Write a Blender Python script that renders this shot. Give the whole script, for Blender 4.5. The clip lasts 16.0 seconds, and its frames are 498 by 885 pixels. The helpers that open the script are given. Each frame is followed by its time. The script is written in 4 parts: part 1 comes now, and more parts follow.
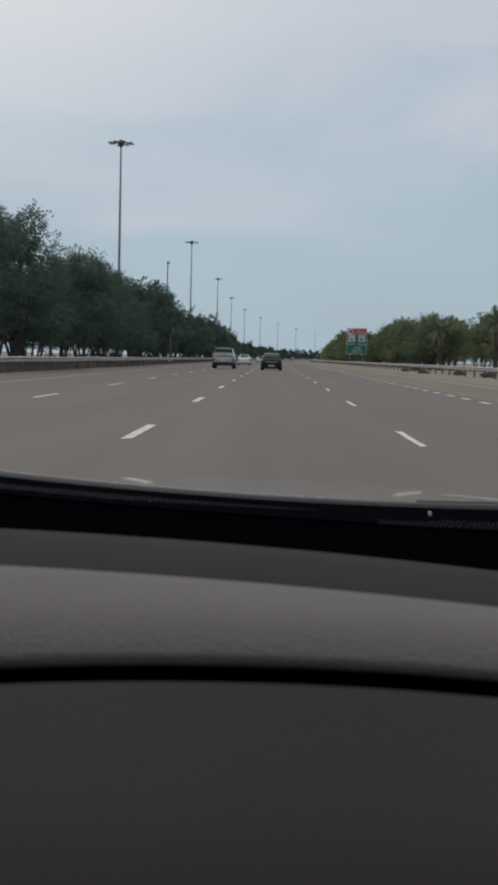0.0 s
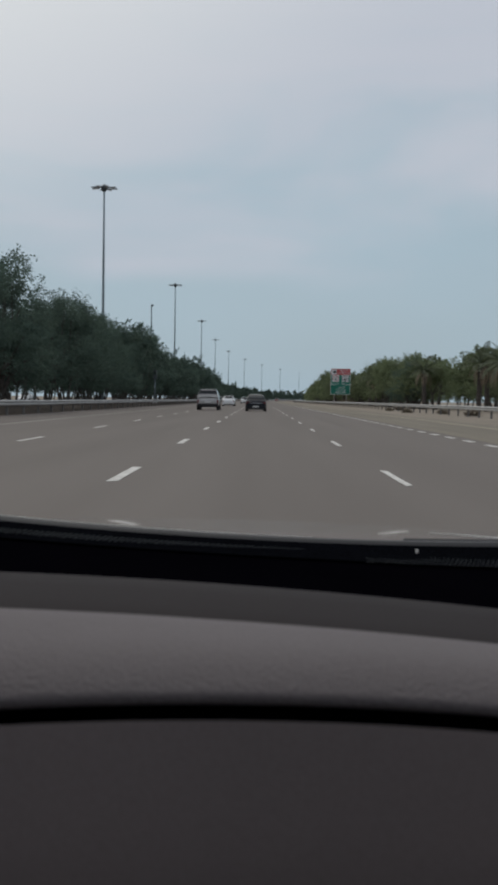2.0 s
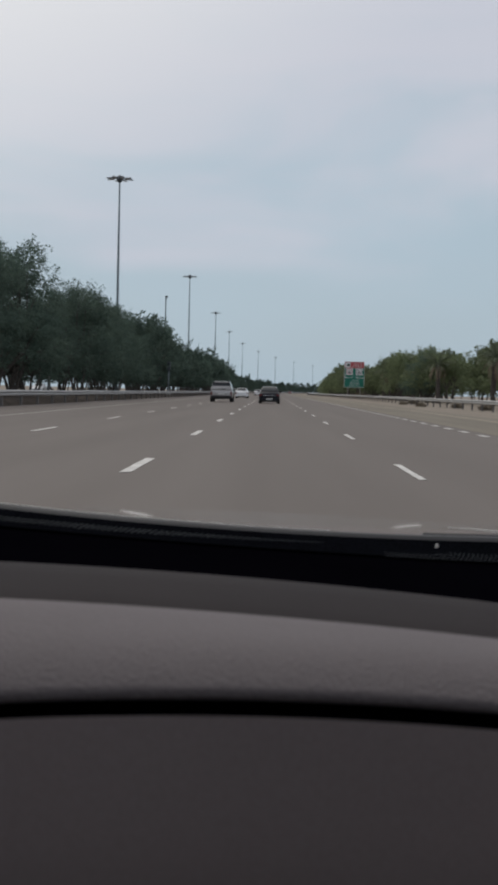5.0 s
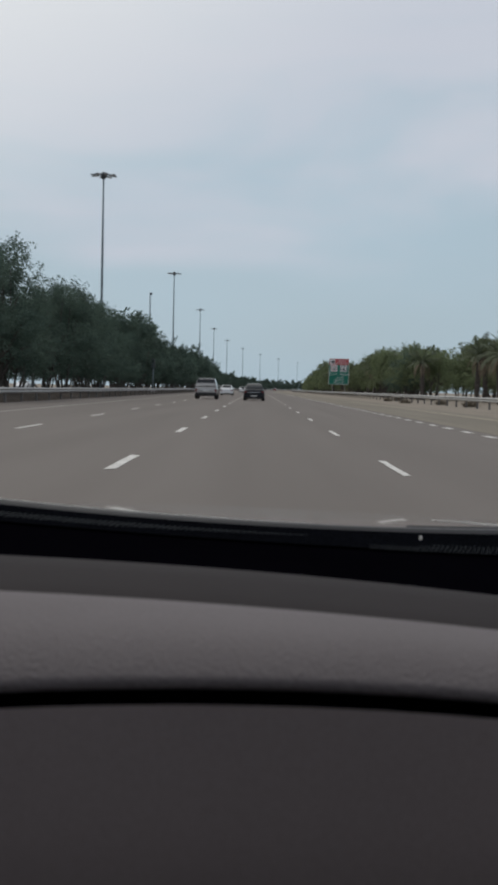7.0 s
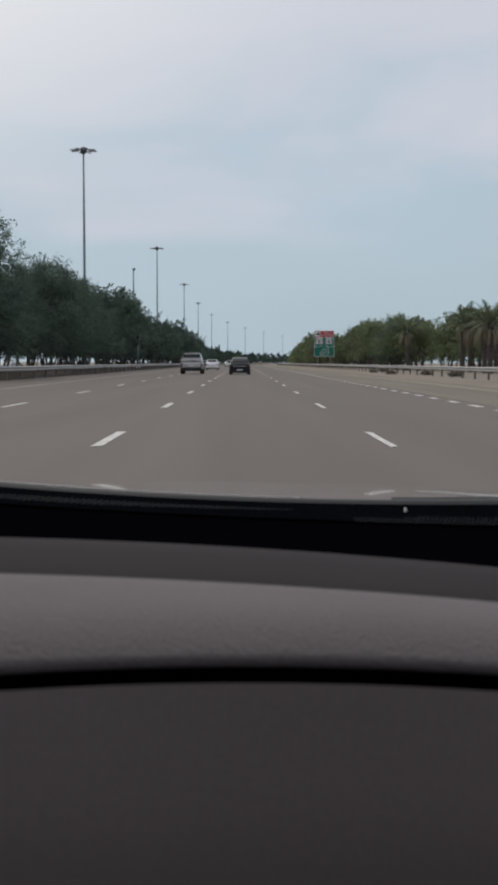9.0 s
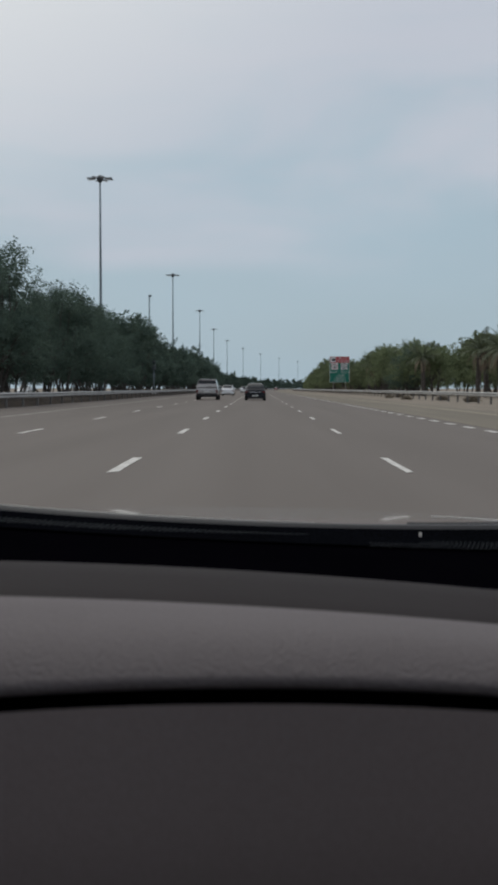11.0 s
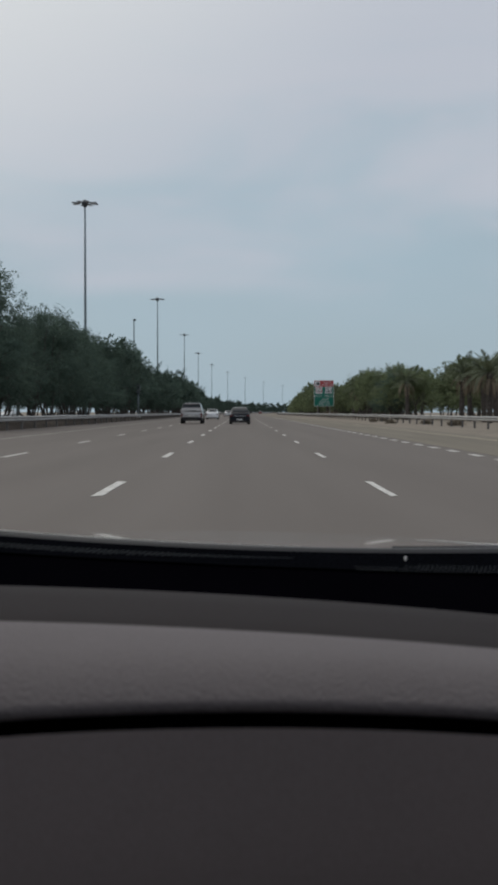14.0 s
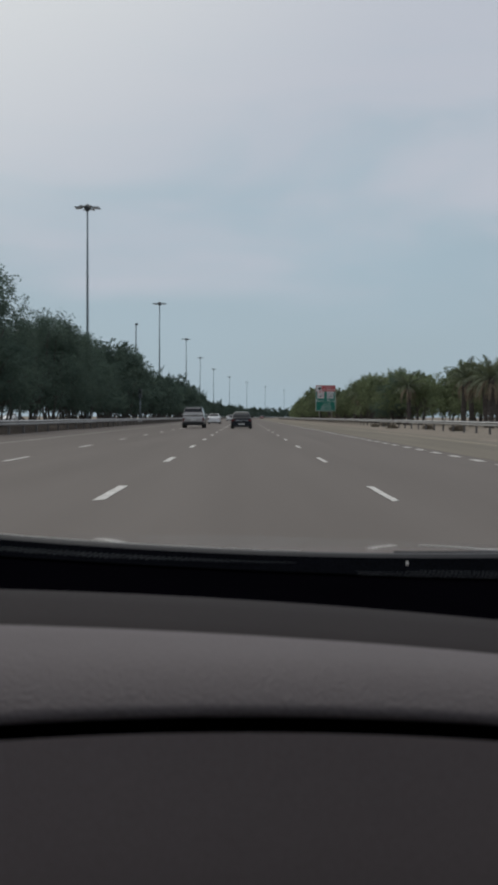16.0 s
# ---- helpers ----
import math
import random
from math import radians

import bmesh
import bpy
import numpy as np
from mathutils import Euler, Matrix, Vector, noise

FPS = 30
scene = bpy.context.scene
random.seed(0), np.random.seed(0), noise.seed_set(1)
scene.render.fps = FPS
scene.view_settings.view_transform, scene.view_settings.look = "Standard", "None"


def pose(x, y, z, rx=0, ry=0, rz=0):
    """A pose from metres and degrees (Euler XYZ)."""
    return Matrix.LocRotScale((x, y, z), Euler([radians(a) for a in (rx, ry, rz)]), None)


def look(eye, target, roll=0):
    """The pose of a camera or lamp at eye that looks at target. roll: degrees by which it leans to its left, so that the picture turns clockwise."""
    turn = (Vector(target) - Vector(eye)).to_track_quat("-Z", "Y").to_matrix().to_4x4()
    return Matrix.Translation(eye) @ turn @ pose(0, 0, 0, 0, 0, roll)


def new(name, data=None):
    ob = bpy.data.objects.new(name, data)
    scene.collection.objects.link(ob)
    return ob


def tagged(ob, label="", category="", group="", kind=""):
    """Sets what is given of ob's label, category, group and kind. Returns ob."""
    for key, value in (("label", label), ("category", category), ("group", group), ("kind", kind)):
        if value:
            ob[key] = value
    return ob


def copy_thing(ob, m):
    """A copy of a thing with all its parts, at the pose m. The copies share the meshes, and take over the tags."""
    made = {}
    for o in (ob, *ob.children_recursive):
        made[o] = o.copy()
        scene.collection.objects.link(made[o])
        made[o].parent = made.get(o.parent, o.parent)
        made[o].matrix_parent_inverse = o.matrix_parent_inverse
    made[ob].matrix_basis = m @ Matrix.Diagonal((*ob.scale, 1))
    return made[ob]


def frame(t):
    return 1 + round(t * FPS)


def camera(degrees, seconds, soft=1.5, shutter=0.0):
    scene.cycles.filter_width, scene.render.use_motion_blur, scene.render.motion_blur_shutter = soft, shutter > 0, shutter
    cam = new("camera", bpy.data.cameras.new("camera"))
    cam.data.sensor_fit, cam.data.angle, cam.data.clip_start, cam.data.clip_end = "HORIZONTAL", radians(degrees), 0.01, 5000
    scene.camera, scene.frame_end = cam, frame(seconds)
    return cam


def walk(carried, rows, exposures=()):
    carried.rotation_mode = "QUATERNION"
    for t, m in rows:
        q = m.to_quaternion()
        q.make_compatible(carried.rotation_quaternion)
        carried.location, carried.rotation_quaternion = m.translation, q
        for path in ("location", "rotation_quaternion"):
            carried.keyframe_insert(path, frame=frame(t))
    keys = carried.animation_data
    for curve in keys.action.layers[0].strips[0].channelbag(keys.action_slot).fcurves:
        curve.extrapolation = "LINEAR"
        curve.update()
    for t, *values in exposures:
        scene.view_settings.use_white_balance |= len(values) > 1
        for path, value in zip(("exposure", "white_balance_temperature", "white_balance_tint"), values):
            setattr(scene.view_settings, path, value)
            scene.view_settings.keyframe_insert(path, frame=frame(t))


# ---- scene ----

# ======== camera and its way ========
# The camera is held inside a car; the car stands on the motorway and the camera sways and turns in the holder's grip.
cam = camera(26.0, 16.0, soft=3.0)
cam.data.dof.use_dof, cam.data.dof.focus_distance, cam.data.dof.aperture_fstop = True, 4.0, 14.0
walk(cam, [
    (0.0, pose(0.0061, 0.0144, 1.0377, 85.498, -1.47, 1.354)),
    (0.5, pose(0.0050, 0.0153, 1.0360, 85.423, -1.56, 0.431)),
    (1.0, pose(0.0032, 0.0040, 1.0402, 85.560, -1.29, 0.390)),
    (1.5, pose(0.0025, -0.0028, 1.0380, 85.843, -1.04, 0.330)),
    (2.0, pose(0.0028, -0.0020, 1.0383, 87.692, -0.87, 0.529)),
    (2.5, pose(-0.0009, -0.0059, 1.0383, 87.793, -0.86, 0.690)),
    (3.0, pose(-0.0035, 0.0017, 1.0379, 87.777, -0.79, 0.713)),
    (3.5, pose(-0.0059, 0.0159, 1.0404, 87.562, -1.09, 1.161)),
    (4.0, pose(-0.0060, 0.0133, 1.0394, 87.408, -1.42, 1.134)),
    (6.5, pose(-0.0037, 0.0146, 1.0326, 87.169, -1.34, 1.375)),
    (7.0, pose(-0.0042, 0.0116, 1.0314, 87.128, -1.32, 0.429)),
    (7.5, pose(-0.0020, 0.0185, 1.0312, 86.857, -1.08, 0.774)),
    (8.0, pose(0.0006, 0.0225, 1.0304, 86.095, -0.43, -0.434)),
    (8.5, pose(0.0014, 0.0213, 1.0317, 85.743, -0.23, -0.504)),
    (11.0, pose(0.0001, -0.0001, 1.0338, 87.121, -0.03, 0.486)),
    (11.5, pose(0.0005, -0.0060, 1.0324, 88.226, 0.04, 0.421)),
    (12.0, pose(-0.0006, -0.0082, 1.0347, 88.214, -0.16, 0.879)),
    (12.5, pose(-0.0021, -0.0117, 1.0350, 88.159, 0.05, 0.026)),
    (13.0, pose(-0.0022, -0.0075, 1.0330, 88.225, -0.21, -0.532)),
    (13.5, pose(-0.0022, -0.0089, 1.0364, 88.252, -0.08, -0.360)),
    (14.0, pose(-0.0016, -0.0058, 1.0346, 88.385, -0.04, -0.336)),
    (14.5, pose(-0.0022, -0.0104, 1.0348, 88.395, 0.01, -0.456)),
    (15.0, pose(-0.0027, -0.0087, 1.0347, 88.394, -0.27, -0.420)),
    (15.5, pose(-0.0018, -0.0067, 1.0319, 88.614, -0.17, -0.268)),
    (16.0, pose(-0.0021, -0.0065, 1.0345, 88.628, -0.20, -0.245)),
], exposures=[(0.0, 0.05, 6500, 10), (1.0, 0.03, 6500, 10), (2.0, -0.04, 6500, 10), (3.0, -0.04, 6500, 10), (3.5, 0.09, 6650, 14), (4.0, 0.11, 6650, 14),
               (6.5, 0.05, 6520, 10.5), (7.0, 0.09, 6520, 10.5), (7.5, 0.13, 6580, 12), (8.0, 0.18, 6620, 12.5), (8.5, 0.18, 6620, 12.5),
               (11.0, 0.0, 6500, 10), (12.0, -0.07, 6500, 10), (14.0, -0.07, 6500, 10), (16.0, -0.08, 6500, 10)])

# ======== sky and sun: a bright veil of cloud, thicker towards the sun ========
SUN_UP, SUN_TURN = radians(48), radians(-32)


def make_world():
    w = bpy.data.worlds.new("overcast_sky")
    scene.world = w
    w.use_nodes = True
    nt = w.node_tree
    nt.nodes.clear()
    N, L = nt.nodes.new, nt.links.new

    def ranged(source, lo, hi, to_lo, to_hi, smooth=False):
        r = N("ShaderNodeMapRange")
        r.inputs["From Min"].default_value, r.inputs["From Max"].default_value = lo, hi
        r.inputs["To Min"].default_value, r.inputs["To Max"].default_value = to_lo, to_hi
        if smooth:
            r.interpolation_type = "SMOOTHSTEP"
        L(source, r.inputs["Value"])
        return r.outputs["Result"]

    def mixed(a, b, factor):
        m = N("ShaderNodeMix")
        m.data_type = "RGBA"
        for key, value in (("A", a), ("B", b)):
            if isinstance(value, tuple):
                m.inputs[key].default_value = (*value, 1)
            else:
                L(value, m.inputs[key])
        L(factor, m.inputs["Factor"])
        return m.outputs["Result"]

    def clouds(scale, stretch, detail, turn):
        mp = N("ShaderNodeMapping")
        mp.inputs["Scale"].default_value = stretch
        mp.inputs["Rotation"].default_value = (0, radians(turn), 0)
        L(tc.outputs["Generated"], mp.inputs["Vector"])
        n = N("ShaderNodeTexNoise")
        n.inputs["Scale"].default_value, n.inputs["Detail"].default_value, n.inputs["Roughness"].default_value = scale, detail, 0.55
        n.inputs["Distortion"].default_value = 0.4
        L(mp.outputs["Vector"], n.inputs["Vector"])
        return n.outputs["Fac"]

    out, bg = N("ShaderNodeOutputWorld"), N("ShaderNodeBackground")
    sky = N("ShaderNodeTexSky")
    sky.sky_type, sky.sun_disc = "NISHITA", False
    sky.sun_elevation, sky.sun_rotation = SUN_UP, SUN_TURN
    sky.dust_density = 3.0
    tc = N("ShaderNodeTexCoord")
    dim = N("ShaderNodeVectorMath")
    dim.operation = "SCALE"
    dim.inputs["Scale"].default_value = SKY_STRENGTH
    L(sky.outputs["Color"], dim.inputs[0])
    # thin haze below, broken grey-lilac cloud above, whitest round the sun
    thin = mixed(dim.outputs["Vector"], HAZE_BLUE, ranged(clouds(1.6, (1, 1, 2.0), 3, 0), 0.35, 0.65, 0.75, 0.95))
    height = N("ShaderNodeSeparateXYZ")
    L(tc.outputs["Generated"], height.inputs[0])
    rise = ranged(height.outputs["Z"], 0.06, 0.30, -0.22, 0.30)
    add = N("ShaderNodeMath")
    add.operation = "ADD"
    L(clouds(3.4, (1.0, 1.0, 3.4), 6, 14), add.inputs[0])
    L(rise, add.inputs[1])
    veil = mixed(thin, CLOUD_LILAC, ranged(add.outputs["Value"], 0.34, 0.80, 0.0, 0.95, True))
    sun = N("ShaderNodeVectorMath")
    sun.operation = "DOT_PRODUCT"
    sun.inputs[1].default_value = (math.sin(SUN_TURN) * math.cos(SUN_UP), math.cos(SUN_TURN) * math.cos(SUN_UP), math.sin(SUN_UP))
    L(tc.outputs["Generated"], sun.inputs[0])
    full = mixed(veil, CLOUD_BRIGHT, ranged(sun.outputs["Value"], 0.70, 1.0, 0.0, 1.0, True))
    L(full, bg.inputs["Color"])
    bg.inputs["Strength"].default_value = 1.0
    L(bg.outputs["Background"], out.inputs["Surface"])


SKY_STRENGTH = 0.06
HAZE_BLUE = (0.420, 0.532, 0.622)
CLOUD_LILAC = (0.555, 0.58, 0.66)
CLOUD_BRIGHT = (0.92, 0.92, 0.90)
make_world()

sun_data = bpy.data.lights.new("sun", "SUN")
sun_data.energy, sun_data.angle, sun_data.color = 0.6, radians(14), (1.0, 0.96, 0.9)
sun_lamp = new("sun", sun_data)
sun_lamp.matrix_world = look((-60, 90, 140), (0, 0, 0))


# ======== materials ========
def material(name, base, rough=0.7, metal=0.0, second=None, scale=4.0, stretch=(1, 1, 1), bump=0.0, bump_scale=60.0,
             island=0.0, per_object=0.0, coat=0.0, spec=0.5, translucent=0.0, kind="NOISE", fine=None, bump_depth=0.01):
    """Principled surface: two base colours mixed by large noise, finer grain on top, bump, and random shift by piece or object."""
    m = bpy.data.materials.new(name)
    m.use_nodes = True
    nt = m.node_tree
    N, L = nt.nodes.new, nt.links.new
    b = nt.nodes["Principled BSDF"]
    b.inputs["Roughness"].default_value, b.inputs["Metallic"].default_value = rough, metal
    b.inputs["Specular IOR Level"].default_value = spec
    b.inputs["Coat Weight"].default_value = coat
    b.inputs["Coat Roughness"].default_value = 0.04
    second = second or tuple(min(1, c * 1.25) for c in base)
    tc = N("ShaderNodeTexCoord")
    mp = N("ShaderNodeMapping")
    mp.inputs["Scale"].default_value = stretch
    L(tc.outputs["Object"], mp.inputs["Vector"])
    big = N("ShaderNodeTexNoise")
    big.inputs["Scale"].default_value, big.inputs["Detail"].default_value = scale, 6.0
    L(mp.outputs["Vector"], big.inputs["Vector"])
    ramp = N("ShaderNodeMapRange")
    ramp.inputs["From Min"].default_value, ramp.inputs["From Max"].default_value = 0.34, 0.66
    L(big.outputs["Fac"], ramp.inputs["Value"])
    mix = N("ShaderNodeMix")
    mix.data_type = "RGBA"
    mix.inputs["A"].default_value, mix.inputs["B"].default_value = (*base, 1), (*second, 1)
    L(ramp.outputs["Result"], mix.inputs["Factor"])
    colour = mix.outputs["Result"]
    if fine:
        grain = N("ShaderNodeTexNoise")
        grain.inputs["Scale"].default_value, grain.inputs["Detail"].default_value = fine[0], 3.0
        L(tc.outputs["Object"], grain.inputs["Vector"])
        gr = N("ShaderNodeMapRange")
        gr.inputs["From Min"].default_value, gr.inputs["From Max"].default_value = 0.3, 0.7
        gr.inputs["To Min"].default_value, gr.inputs["To Max"].default_value = 1 - fine[1], 1 + fine[1]
        L(grain.outputs["Fac"], gr.inputs["Value"])
        mul = N("ShaderNodeVectorMath")
        mul.operation = "SCALE"
        L(colour, mul.inputs[0])
        L(gr.outputs["Result"], mul.inputs["Scale"])
        colour = mul.outputs["Vector"]
    for amount, node, socket in ((island, "ShaderNodeNewGeometry", "Random Per Island"), (per_object, "ShaderNodeObjectInfo", "Random")):
        if amount:
            info = N(node)
            mr = N("ShaderNodeMapRange")
            mr.inputs["To Min"].default_value, mr.inputs["To Max"].default_value = 1 - amount, 1 + amount
            L(info.outputs[socket], mr.inputs["Value"])
            mul = N("ShaderNodeVectorMath")
            mul.operation = "SCALE"
            L(colour, mul.inputs[0])
            L(mr.outputs["Result"], mul.inputs["Scale"])
            colour = mul.outputs["Vector"]
    L(colour, b.inputs["Base Color"])
    if bump:
        tex = N("ShaderNodeTexVoronoi" if kind == "CELLS" else "ShaderNodeTexNoise")
        tex.inputs["Scale"].default_value = bump_scale
        L(tc.outputs["Object"], tex.inputs["Vector"])
        bm_ = N("ShaderNodeBump")
        bm_.inputs["Strength"].default_value, bm_.inputs["Distance"].default_value = bump, bump_depth
        L(tex.outputs["Distance" if kind == "CELLS" else "Fac"], bm_.inputs["Height"])
        L(bm_.outputs["Normal"], b.inputs["Normal"])
    if translucent:
        tr = N("ShaderNodeBsdfTranslucent")
        L(colour, tr.inputs["Color"])
        ms = N("ShaderNodeMixShader")
        ms.inputs["Fac"].default_value = translucent
        L(b.outputs["BSDF"], ms.inputs[1])
        L(tr.outputs["BSDF"], ms.inputs[2])
        L(ms.outputs["Shader"], nt.nodes["Material Output"].inputs["Surface"])
    return m


def glass_sheet(name, gloss=0.05):
    m = bpy.data.materials.new(name)
    m.use_nodes = True
    nt = m.node_tree
    nt.nodes.clear()
    N, L = nt.nodes.new, nt.links.new
    out, ms = N("ShaderNodeOutputMaterial"), N("ShaderNodeMixShader")
    t, g = N("ShaderNodeBsdfTransparent"), N("ShaderNodeBsdfGlossy")
    t.inputs["Color"].default_value = (0.96, 0.98, 0.97, 1)
    g.inputs["Roughness"].default_value = 0.0
    ms.inputs["Fac"].default_value = gloss
    L(t.outputs["BSDF"], ms.inputs[1])
    L(g.outputs["BSDF"], ms.inputs[2])
    L(ms.outputs["Shader"], out.inputs["Surface"])
    return m


ASPHALT = material("asphalt", (0.148, 0.125, 0.108), 0.85, second=(0.172, 0.147, 0.128), scale=0.5, stretch=(1.6, 0.06, 1),
                   fine=(26, 0.10), bump=0.25, bump_scale=90, spec=0.3)
PAINT = material("road_paint", (0.52, 0.49, 0.445), 0.7, second=(0.70, 0.67, 0.62), scale=1.8, fine=(22, 0.18))
WORN_PAINT = material("worn_road_paint", (0.30, 0.285, 0.25), 0.8, second=(0.42, 0.40, 0.36), scale=0.9, fine=(18, 0.25))
YELLOW_PAINT = material("faded_yellow_paint", (0.33, 0.275, 0.19), 0.8, second=(0.44, 0.375, 0.27), scale=0.9, fine=(18, 0.25))
DUSTY_ASPHALT = material("sand_dusted_asphalt", (0.180, 0.155, 0.120), 0.9, second=(0.225, 0.194, 0.150), scale=0.4, stretch=(1.4, 0.08, 1),
                         fine=(18, 0.12), bump=0.25, bump_scale=90, spec=0.25)
SAND = material("sand", (0.225, 0.19, 0.15), 0.95, second=(0.285, 0.24, 0.19), scale=0.25, fine=(3.5, 0.16), bump=0.4, bump_scale=8, spec=0.2)
SOIL = material("dark_soil", (0.05, 0.038, 0.03), 0.95, second=(0.085, 0.066, 0.05), scale=0.8, fine=(6, 0.3), bump=0.5, bump_scale=10, spec=0.2)
ZINC = material("galvanised_steel", (0.34, 0.335, 0.325), 0.6, metal=0.45, second=(0.42, 0.415, 0.40), scale=1.2, fine=(12, 0.12))
ZINC_DULL = material("weathered_steel", (0.13, 0.122, 0.115), 0.7, metal=0.3, scale=2.0, fine=(10, 0.15))
POLE = material("pole_steel", (0.185, 0.222, 0.24), 0.65, metal=0.3, scale=0.8, fine=(5, 0.1))
LAMP_BODY = material("lamp_housing", (0.062, 0.072, 0.08), 0.55, metal=0.2, scale=3)
LAMP_GLASS = material("lamp_lens", (0.55, 0.56, 0.56), 0.2, scale=3)
BARK = material("bark", (0.06, 0.05, 0.043), 0.95, second=(0.095, 0.08, 0.07), scale=5, fine=(25, 0.25), bump=0.6, bump_scale=30)
PALE_BARK = material("pale_dry_bark", (0.30, 0.305, 0.295), 0.95, second=(0.38, 0.385, 0.37), scale=4, fine=(25, 0.2))
LEAF_DARK = material("leaf_dark_green", (0.078, 0.115, 0.094), 0.75, second=(0.122, 0.168, 0.130), scale=0.7, island=0.22, per_object=0.18, translucent=0.45, spec=0.12)
LEAF_OLIVE = material("leaf_olive_green", (0.138, 0.172, 0.092), 0.75, second=(0.205, 0.24, 0.135), scale=0.6, island=0.24, per_object=0.2, translucent=0.45, spec=0.12)
FROND = material("palm_frond", (0.105, 0.13, 0.075), 0.6, second=(0.155, 0.18, 0.105), scale=1.2, per_object=0.25, translucent=0.2)
FROND_DRY = material("dry_palm_frond", (0.19, 0.15, 0.10), 0.85, second=(0.27, 0.215, 0.15), scale=1.2, per_object=0.25)
TWIG = material("dry_scrub", (0.17, 0.14, 0.10), 0.9, second=(0.24, 0.20, 0.145), scale=2, island=0.35)
SIGN_GREEN = material("sign_green", (0.0, 0.155, 0.105), 0.45, second=(0.004, 0.18, 0.125), scale=0.7, fine=(4, 0.06))
SIGN_RED = material("sign_red", (0.42, 0.055, 0.06), 0.45, second=(0.48, 0.08, 0.08), scale=0.7)
SIGN_WHITE = material("sign_white", (0.66, 0.66, 0.65), 0.45, second=(0.74, 0.74, 0.73), scale=0.9)
SIGN_BLACK = material("sign_black", (0.02, 0.02, 0.022), 0.5, scale=1)
RUBBER = material("tyre_rubber", (0.018, 0.018, 0.019), 0.9, scale=6)
ALLOY = material("alloy_rim", (0.5, 0.5, 0.51), 0.35, metal=0.8, scale=5)
CAR_GLASS = material("tinted_glass", (0.018, 0.021, 0.024), 0.08, scale=2, coat=0.12, spec=0.35)
TAIL_RED = material("tail_lamp_red", (0.13, 0.010, 0.010), 0.2, scale=4, coat=0.5)
PLATE = material("plate_white", (0.6, 0.6, 0.57), 0.5, scale=6)
TRIM_BLACK = material("black_plastic", (0.016, 0.016, 0.017), 0.6, scale=5)
PAINT_SILVER = material("silver_beige_paint", (0.375, 0.36, 0.345), 0.38, metal=0.15, second=(0.41, 0.395, 0.38), scale=1.2, coat=0.7)
PAINT_DARK = material("dark_grey_paint", (0.008, 0.010, 0.014), 0.4, scale=1.2, coat=0.12, spec=0.18)
PAINT_WHITE = material("white_paint", (0.72, 0.73, 0.73), 0.35, second=(0.78, 0.78, 0.78), scale=1.2, coat=0.7)
PAINT_RED = material("dark_red_paint", (0.20, 0.03, 0.03), 0.35, scale=1.2, coat=0.7)
BONNET = material("grey_metallic_paint", (0.030, 0.027, 0.024), 0.16, metal=0.2, second=(0.034, 0.031, 0.027), scale=3, coat=1.0)
DASH_PAD = material("grained_grey_vinyl", (0.157, 0.138, 0.138), 0.85, second=(0.168, 0.148, 0.148), scale=5, fine=(240, 0.05),
                    bump=0.55, bump_scale=250, kind="CELLS", bump_depth=0.0025, spec=0.3)
DASH_TOP = material("dark_brown_vinyl", (0.027, 0.0218, 0.0218), 0.95, second=(0.030, 0.0243, 0.024), scale=5, fine=(300, 0.05),
                    bump=0.15, bump_scale=330, kind="CELLS", bump_depth=0.002, spec=0.25)
DASH_FACE = material("charcoal_vinyl", (0.262, 0.219, 0.211), 0.9, second=(0.278, 0.233, 0.225), scale=4, fine=(220, 0.045),
                     bump=0.08, bump_scale=300, kind="CELLS", bump_depth=0.002, spec=0.25)
# Black plastic with shade put into its colour, for the trough and seam gap.
DASH_BLACK_SHADE = material("matt_black_plastic", (0.0014, 0.0013, 0.0021), 1.0, scale=6, spec=0.0)
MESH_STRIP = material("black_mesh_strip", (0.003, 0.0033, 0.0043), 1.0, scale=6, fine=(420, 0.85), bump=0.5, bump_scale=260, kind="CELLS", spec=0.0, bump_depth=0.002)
FRIT = material("printed_grey_enamel", (0.011, 0.0145, 0.017), 0.8, scale=6, spec=0.2)
CLOTH = material("headliner_cloth", (0.32, 0.31, 0.29), 0.95, scale=5, fine=(200, 0.08))
# Pale colour of the wiper arm, also used for painted glints.
PALE_TRIM_AND_GLINT = material("pale_plastic", (0.74, 0.70, 0.65), 0.6, scale=5)
WINDSCREEN = glass_sheet("windscreen_glass", 0.025)


# ======== mesh helpers ========
def mesh_object(name, verts, faces, mat, smooth=False):
    me = bpy.data.meshes.new(name)
    me.from_pydata([tuple(v) for v in verts], [], faces)
    me.materials.append(mat)
    if smooth:
        me.shade_smooth()
    me.update()
    return new(name, me)


def under(ob, parent, label=""):
    ob.parent = parent
    return tagged(ob, label=label)


def part(name, bm, mat, parent, label="", smooth=False):
    me = bpy.data.meshes.new(name)
    bm.to_mesh(me)
    bm.free()
    me.materials.append(mat)
    if smooth:
        me.shade_smooth()
    return under(new(name, me), parent, label)


def thing(name, label, category, group="", kind=""):
    return tagged(new(name), label, category, group, kind)


def block(bm, corners, bevel=0.0, segs=2):
    """Eight corners: four below, four above, in order round."""
    vs = [bm.verts.new(c) for c in corners]
    for f in ((3, 2, 1, 0), (4, 5, 6, 7), (0, 1, 5, 4), (1, 2, 6, 5), (2, 3, 7, 6), (3, 0, 4, 7)):
        bm.faces.new([vs[i] for i in f])
    if bevel:
        es = list({e for v in vs for e in v.link_edges})
        bmesh.ops.bevel(bm, geom=es, offset=bevel, segments=segs, affect="EDGES", profile=0.6)
    return bm


